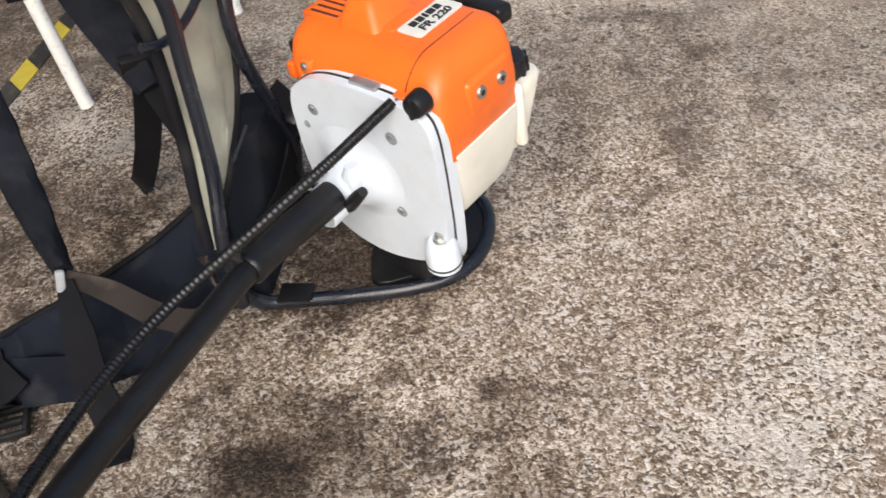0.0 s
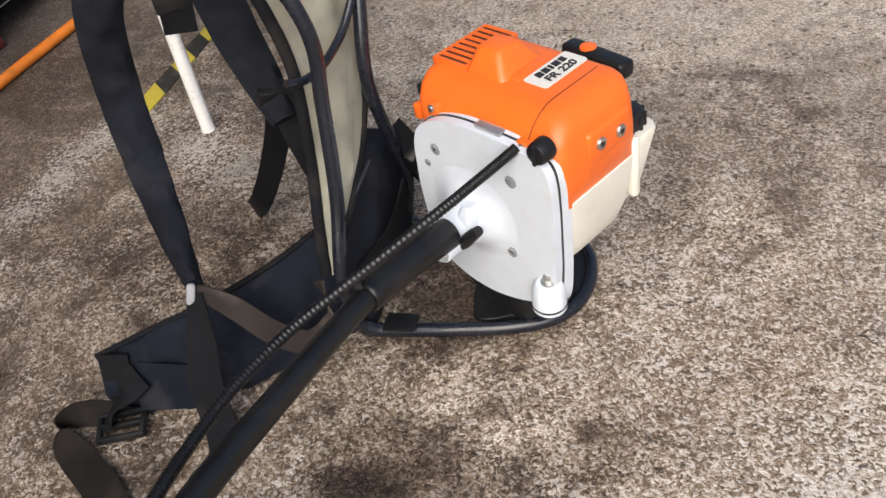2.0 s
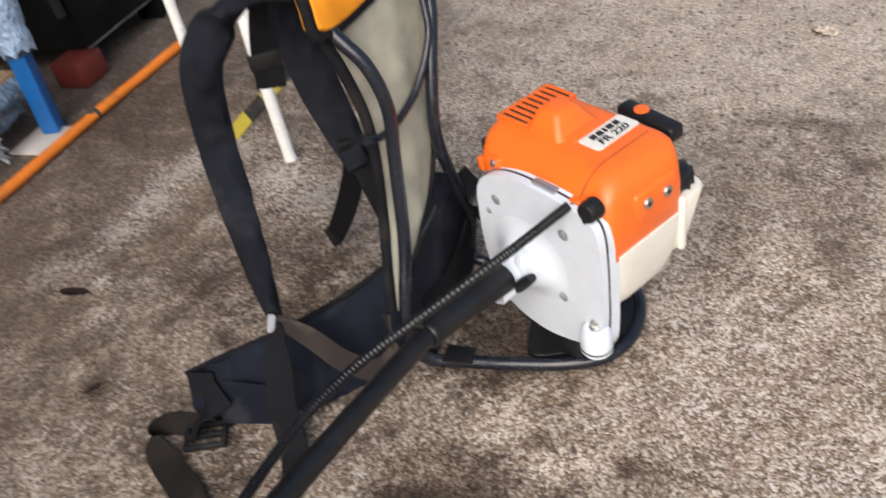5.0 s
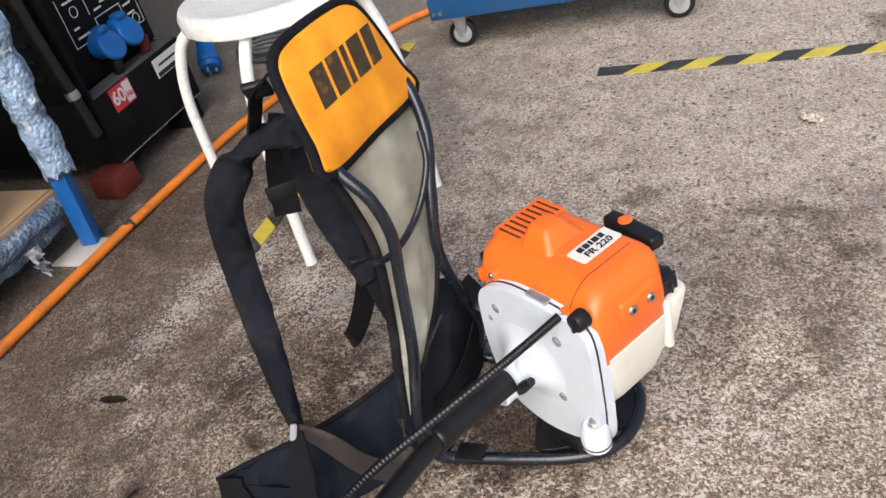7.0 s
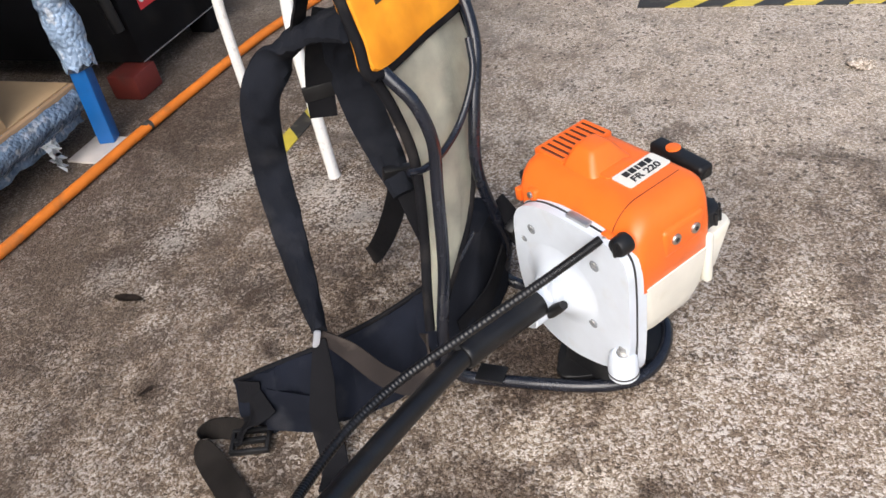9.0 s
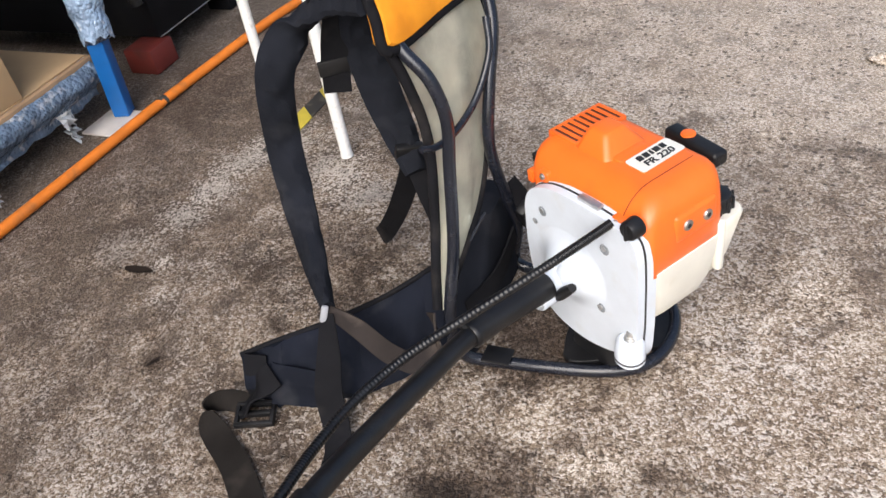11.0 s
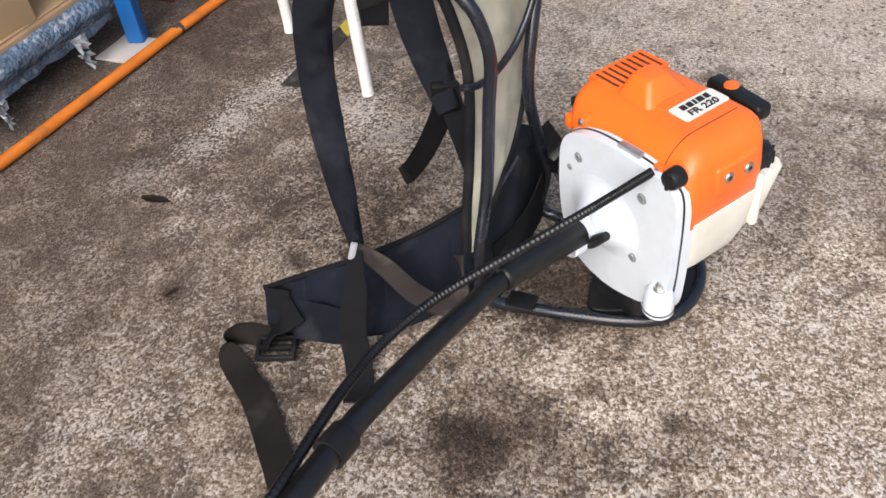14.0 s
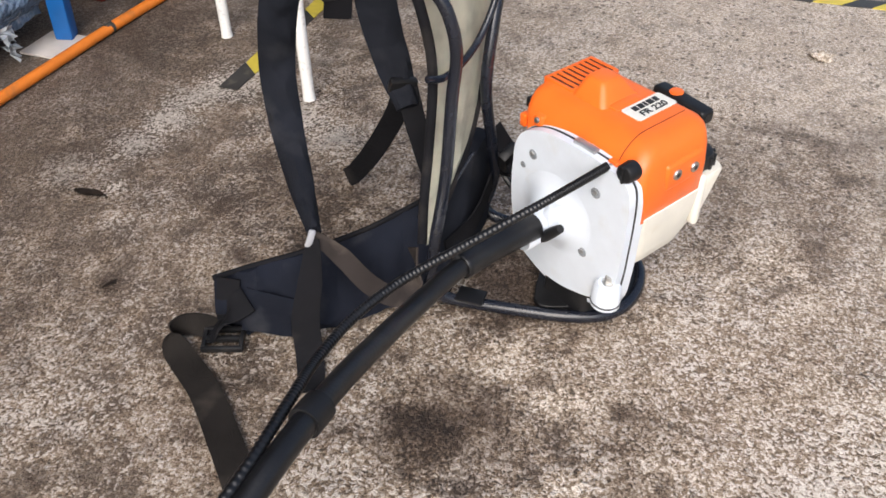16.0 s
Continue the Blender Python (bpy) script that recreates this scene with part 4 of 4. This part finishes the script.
def hose():
    line = [(x, y, 0.0115) for x, y in ((-1.27, 0.30), (-1.25, 0.60), (-1.240, 0.839), (-1.232, 0.96), (-1.222, 1.178), (-1.212, 1.40), (-1.197, 1.596), (-1.180, 1.79), (-1.156, 1.93), (-1.080, 2.19), (-0.922, 2.466), (-0.80, 2.60), (-0.55, 2.84), (-0.2, 3.05))]
    h = tagged(part("hose", tube(line, 0.0115, 14), M_HOSE), "orange rubber hose lying across the concrete", "hose")
    part("tape_band", tube([(-1.2145, 1.392, 0.0115), (-1.2115, 1.414, 0.0115)], 0.0125, 14), M_TBLACK, h, "black tape band")


def hazard_tape(p, q, width, name_label, stripes):
    a, b = Vector((*p, 0)), Vector((*q, 0))
    d, w = (b - a).normalized(), Vector((-(b - a).normalized().y, (b - a).normalized().x, 0))
    length, n = (b - a).length, stripes
    t = thing("hazard_tape", Matrix.Translation((0, 0, 0)), name_label, "floor tape")
    step = length / n
    for k in range(n):
        bm = bmesh.new()
        lean = width * 0.9
        lo, hi = k * step, (k + 1) * step
        quad = [(lo, 0), (hi, 0), (hi + (lean if k < n - 1 else 0), 1), (lo + (lean if k else 0), 1)]
        rag = lambda: 0.004 * (random.random() - 0.5)
        vs = [a + d * u + w * (v * width + rag()) for u, v in quad]
        f0 = [bm.verts.new(v + Vector((0, 0, -0.001))) for v in vs]
        f1 = [bm.verts.new(v + Vector((0, 0, 0.0012))) for v in vs]
        bm.faces.new(f0[::-1])
        bm.faces.new(f1)
        for i in range(4):
            bm.faces.new((f0[i], f0[(i + 1) % 4], f1[(i + 1) % 4], f1[i]))
        part("stripe", bm, M_TBLACK if k % 2 == 0 else M_YELLOW, t)


def bench():
    """Blue steel bench leg with a low wrapped shelf and a carton on it."""
    s = thing("blue_steel_stand", pose(0, 0, 0), "blue steel stand in torn bubble wrap, on a pale foot plate", "stand")
    part("foot_plate", box(-1.338, -1.228, 1.262, 1.368, 0, 0.006, 0.002), M_PLATE, s)
    post = part("post", box(-0.019, 0.019, -0.019, 0.019, 0.0, 1.1, 0.004), M_BLUE, s)
    post.matrix_basis = pose(-1.285, 1.352, 0.006, 0, 3.5, 20)
    bm = bmesh.new()
    bmesh.ops.create_cone(bm, cap_ends=True, segments=24, radius1=0.033, radius2=0.046, depth=1.0)
    bmesh.ops.subdivide_edges(bm, edges=[e for e in bm.edges if abs(e.verts[0].co.z - e.verts[1].co.z) > 0.5], cuts=70)
    for v in bm.verts:
        k = 1 + 0.30 * noise.noise(v.co * 18) + 0.22 * noise.noise(v.co * 55)
        v.co.x *= k
        v.co.y *= k
        if v.co.z < -0.49:
            v.co.z += 0.03 * noise.noise(v.co * 60)
    bmesh.ops.transform(bm, matrix=pose(-1.285 + 0.695 * 0.0575, 1.352 + 0.695 * 0.021, 0.695, 0, 3.5, 20), verts=bm.verts[:])
    part("wrapping", bm, M_WRAP, s, "crinkled bubble wrap")
    part("shelf_board", box(-2.0, -1.315, 0.40, 1.36, 0.130, 0.148, 0.003), M_WOOD, s)
    bm = bmesh.new()
    rows = []
    for i in range(61):
        y = 0.40 + 0.0158 * i
        w = noise.noise(Vector((i * 0.35, 0, 3)))
        row = []
        for k in range(13):
            f = k / 12
            q = Vector((i * 0.55, f * 6, 0))
            x = -1.332 + 0.034 * math.sin(math.pi * min(1, f * 1.25)) + 0.006 * noise.noise(q) + 0.003 * noise.noise(q * 2.7)
            row.append(bm.verts.new((x, y, 0.1525 - 0.098 * f + (0.010 * w - 0.006 * noise.noise(q * 1.7)) * f)))
        rows.append(row)
    for a, b in zip(rows, rows[1:]):
        for k in range(12):
            bm.faces.new((a[k], a[k + 1], b[k + 1], b[k]))
    bmesh.ops.solidify(bm, geom=bm.faces[:], thickness=0.004)
    part("wrapping", bm, M_WRAP, s, "crinkled bubble wrap round the shelf edge")
    for y, x, z, size in ((1.215, -1.300, 0.060, 0.030), (0.985, -1.305, 0.050, 0.024)):
        bm = bmesh.new()
        rows = []
        for u in range(9):
            row = []
            for v in range(7):
                q = Vector((u * 0.7, v * 0.8, y * 9))
                row.append(bm.verts.new((x + size * (0.9 * noise.noise(q) + 0.15 * u / 8), y + size * (0.55 * (v / 3 - 1) * (1.2 - u / 10) + 0.5 * noise.noise(q + Vector((9, 0, 0)))), z + size * (0.9 - 2.2 * u / 8 + 0.45 * noise.noise(q + Vector((0, 9, 0)))))))
            rows.append(row)
        for p, q in zip(rows, rows[1:]):
            for k in range(6):
                bm.faces.new((p[k], p[k + 1], q[k + 1], q[k]))
        bmesh.ops.solidify(bm, geom=bm.faces[:], thickness=0.002)
        part("torn_flap", bm, M_FLAP, s, "torn crumpled white foam sheet")
    c = thing("carton", pose(-1.62, 0.90, 0.148, 0, 0, -8), "closed brown cardboard carton on the wrapped shelf", "box")
    part("body", box(-0.26, 0.26, -0.30, 0.30, 0.0, 0.34, 0.004), M_CARD, c)
    part("flap", box(-0.255, 0.255, -0.295, -0.003, 0.341, 0.345, 0.001), M_CARD, c)
    part("flap", box(-0.255, 0.255, 0.003, 0.295, 0.341, 0.345, 0.001), M_CARD, c)
    tagged(part("cardboard_sheet", box(-1.97, -1.325, 0.42, 1.35, 0.1485, 0.1525, 0.001), M_CARD), "flat brown cardboard sheet laid on the shelf", "cardboard")
    c.matrix_world = pose(-1.62, 0.90, 0.1528, 0, 0, -8)


def generator():
    x0 = -1.345
    g = thing("generator", Matrix.Identity(4), "black generator set with blue sockets on its control panel", "generator")
    back = x0 - 0.065
    part("base_box", box(x0 - 0.70, x0, 1.600, 1.985, 0.066, 0.238, 0.004), M_MACHINE, g)
    part("cabinet", box(x0 - 0.68, back - 0.006, 1.606, 1.98, 0.239, 0.85, 0.006), M_MACHINE, g)
    part("cheek", box(back - 0.02, x0 - 0.002, 1.602, 1.612, 0.239, 0.85, 0.003), M_MACHINE, g)
    part("ledge_dust", box(back, x0 - 0.004, 1.614, 1.978, 0.2378, 0.2392, 0.0), M_WALL, g, "dusty ledge")
    part("edge_strip", box(x0 - 0.002, x0 + 0.002, 1.603, 1.983, 0.0665, 0.0685, 0.0005), M_TIN, g)
    part("foot", box(x0 - 0.070, x0 + 0.018, 1.532, 1.620, 0.0, 0.064, 0.006), M_RED, g, "dull red block foot")
    part("foot", box(x0 - 0.085, x0 - 0.008, 1.895, 1.970, 0.0, 0.066, 0.005), M_MACHINE, g)
    panel = part("control_panel", box(back - 0.006, back, 1.614, 1.978, 0.245, 0.62, 0.002), M_MACHINE, g)
    lines = [(1.70, 1.80, 0.335, 0.337), (1.80, 1.802, 0.335, 0.375), (1.80, 1.90, 0.374, 0.376), (1.90, 1.902, 0.300, 0.376), (1.90, 1.965, 0.300, 0.302), (1.965, 1.967, 0.300, 0.44), (1.70, 1.702, 0.335, 0.46), (1.79, 1.792, 0.39, 0.46)]
    lines += [(y, y + w, z, z + 0.005) for y, z, w in ((1.72, 0.352, 0.05), (1.81, 0.39, 0.03), (1.91, 0.385, 0.04), (1.85, 0.42, 0.03), (1.91, 0.36, 0.035), (1.915, 0.335, 0.03), (1.72, 0.44, 0.04), (1.81, 0.45, 0.05), (1.72, 0.375, 0.02), (1.84, 0.40, 0.02))]
    for y0, y1, z0, z1 in lines:
        part("print_line", box(back, back + 0.0008, y0, y1, z0, z1, 0.0), M_SIGNWHITE, panel)
    for y, z in ((1.745, 0.415), (1.86, 0.445), (1.94, 0.318)):
        part("gauge_ring", sweep(bmesh.new(), [Vector((back + 0.0005, y + 0.013 * math.cos(2 * math.pi * k / 20), z + 0.013 * math.sin(2 * math.pi * k / 20))) for k in range(21)], 0.0012, 6, False), M_SIGNWHITE, panel)
    for y, z in ((1.768, 0.322), (1.848, 0.325)):
        so = part("socket", disc(0.036, 0.033, 0.045, pose(back + 0.020, y, z, 0, 70, 0), 24, bevel=0.004), M_BLUE, g, "blue industrial power socket")
        part("socket_lid", disc(0.041, 0.038, 0.014, pose(back + 0.046, y, z - 0.008, 0, 66, 0), 24, bevel=0.004), M_BLUE, so)
        part("hinge", box(back + 0.012, back + 0.044, y - 0.016, y + 0.016, z + 0.026, z + 0.042, 0.004), M_BLUE, so)
    part("plunger", disc(0.015, 0.012, 0.045, pose(back + 0.030, 1.895, 0.262, 0, 20, 0), 14, bevel=0.002), M_RED, g, "dull red push button")
    part("drain", disc(0.014, 0.014, 0.04, pose(back + 0.035, 1.765, 0.258, 0, 10, 0), 14, bevel=0.002), M_BLACK, g)
    sign = part("sign", box(x0, x0 + 0.0015, 1.662, 1.745, 0.176, 0.236, 0.0), M_SIGNRED, g, "red and white frequency sign")
    part("sign_field", box(x0 + 0.0015, x0 + 0.002, 1.714, 1.742, 0.180, 0.232, 0.0), M_SIGNWHITE, sign)
    face = Matrix(((0, 0, 1, x0 + 0.0026), (1, 0, 0, 1.688), (0, 1, 0, 0.207), (0, 0, 0, 1)))
    part("lettering", lettering("60", 0.034, face), M_SIGNWHITE, sign)
    face = Matrix(((0, 0, 1, x0 + 0.0030), (1, 0, 0, 1.728), (0, 1, 0, 0.198), (0, 0, 0, 1)))
    part("lettering", lettering("Hz", 0.014, face), M_SIGNRED, sign)
    tag = part("nameplate", box(x0, x0 + 0.0015, 1.850, 1.978, 0.176, 0.226, 0.0), M_SIGNWHITE, g, "pale maker's plate with dark bars")
    part("print_line", box(x0 + 0.0015, x0 + 0.002, 1.855, 1.973, 0.178, 0.190, 0.0), M_INK, tag)
    part("print_line", box(x0 + 0.0015, x0 + 0.002, 1.870, 1.955, 0.203, 0.209, 0.0), M_INK, tag)
    part("pipe", tube([(-1.385, 1.572, 0.62), (-1.372, 1.572, 0.40), (-1.358, 1.572, 0.27), (-1.346, 1.570, 0.165)], 0.015, 14), M_RUBBER, g, "dark rubber pipe down the cabinet's end")
    part("pipe_band", tube([(-1.359, 1.572, 0.285), (-1.357, 1.572, 0.265)], 0.0165, 14), M_TIN, g)
    for k in range(7):
        part("louvre", box(x0 - 0.60, x0 - 0.10, 1.596, 1.606, 0.30 + 0.045 * k, 0.315 + 0.045 * k, 0.003), M_MACHINE, g)


def loose_things():
    p = thing("power_plug", pose(-1.505, 2.275, 0.038, 0, 0, 0), "blue industrial power plug lying by the generator", "plug")
    lean = pose(0, 0, 0.022, 128, 0, 30)
    part("body", disc(0.027, 0.034, 0.11, lean, 20, bevel=0.004), M_BLUE, p)
    part("collar", disc(0.037, 0.037, 0.022, lean @ Matrix.Translation((0, 0, 0.022)), 20, bevel=0.003), M_BLUE, p)
    for k in range(3):
        part("prong", disc(0.004, 0.004, 0.018, lean @ Matrix.Translation((0.016 * math.cos(2.1 * k), 0.016 * math.sin(2.1 * k), 0.060)), 8), M_TIN, p, "bare metal prong")
    line = []
    for k in range(90):
        a = k * 0.42
        r = 0.13 + 0.02 * math.sin(k * 0.9) + 0.012 * noise.noise(Vector((k * 0.3, 0, 0)))
        line.append(Vector((-1.32 + r * math.cos(a), 2.40 + 0.8 * r * math.sin(a), 0.008 + 0.0006 * k + 0.003 * noise.noise(Vector((k * 0.5, 2, 0))))))
    tagged(part("cable_coil", sweep(bmesh.new(), line, 0.006, 8), M_COIL), "loosely coiled dark grey power cable on the floor", "cable")
    bm = bmesh.new()
    bmesh.ops.create_icosphere(bm, subdivisions=3, radius=1.0)
    for v in bm.verts:
        k = 1 + 0.5 * noise.noise(v.co * 1.4) + 0.25 * noise.noise(v.co * 4)
        v.co = Vector((0.026 * v.co.x * k, 0.018 * v.co.y * k, max(-0.003, 0.013 * v.co.z * k)))
    bmesh.ops.transform(bm, matrix=Matrix.Translation((0.264, 1.757, 0.002)), verts=bm.verts[:])
    tagged(part("mortar_lump", bm, M_FLOOR), "pale lump of dried mortar stuck to the concrete", "mortar")
    # dark curled flakes, added to stand in for chips in the concrete
    for x, y, size, turn in ((-0.872, 0.890, 0.030, 4), (-0.704, 0.716, 0.012, 70)):
        bm = bmesh.new()
        rows = [[bm.verts.new((size * (u / 6 - 0.5) * 2, size * 0.33 * math.sin(math.pi * (0.1 + 0.85 * u / 6)) * v, 0.002 + size * (0.10 * v * v + 0.12 * noise.noise(Vector((u, v, x)) * 0.9) + 0.08))) for v in (-1, -0.4, 0.3, 1)] for u in range(7)]
        for a, b in zip(rows, rows[1:]):
            for k in range(3):
                bm.faces.new((a[k], a[k + 1], b[k + 1], b[k]))
        bmesh.ops.solidify(bm, geom=bm.faces[:], thickness=0.0012)
        bmesh.ops.transform(bm, matrix=pose(x, y, 0, 0, 0, turn), verts=bm.verts[:])
        tagged(part("floor_chip", bm, M_CHIP), "small dark curled flake standing in for a chip in the concrete", "leaf")


def cart():
    c = thing("cart", Matrix.Translation((-0.635, 2.291, 0)) @ pose(0, 0, 0, 0, 0, 4.5) @ Matrix.Translation((0.603, -2.235, 0)), "blue steel platform cart on grey castors", "cart")
    part("platform", box(-0.67, 0.05, 2.17, 2.75, 0.105, 0.165, 0.006), M_CART, c)
    for x, y in ((-0.603, 2.235), (-0.012, 2.235), (-0.603, 2.68), (-0.012, 2.68)):
        w = part("castor", disc(0.04, 0.04, 0.024, pose(x, y, 0.040, 90, 0, 0), 28, bevel=0.005), M_RUBBER, c, "grey-hubbed rubber castor")
        part("hub", disc(0.029, 0.027, 0.028, pose(x, y, 0.040, 90, 0, 0), 24, bevel=0.003), M_GREY, w)
        part("axle", disc(0.007, 0.006, 0.036, pose(x, y, 0.040, 90, 0, 0), 12), M_STEEL, w)
        part("fork", loft([(rounded(x - 0.012, x + 0.012, y - 0.022, y + 0.022, 0.004), 0.045), (rounded(x - 0.022, x + 0.022, y - 0.024, y + 0.024, 0.006), 0.105)]), M_TIN, c)
    for x in (-0.655, -0.635):
        part("bolt", disc(0.006, 0.005, 0.006, pose(x, 2.167, 0.125, 90, 0, 0), 10), M_STEEL, c)


stool()
hose()
hazard_tape((-0.216, 2.020), (0.75, 2.037), 0.046, "worn yellow and black hazard tape stuck on the floor", 15)
hazard_tape((-0.815, 1.272), (-0.812, 2.344), 0.042, "worn yellow and black hazard tape running under the stool", 16)
bench()
generator()
cart()
loose_things()
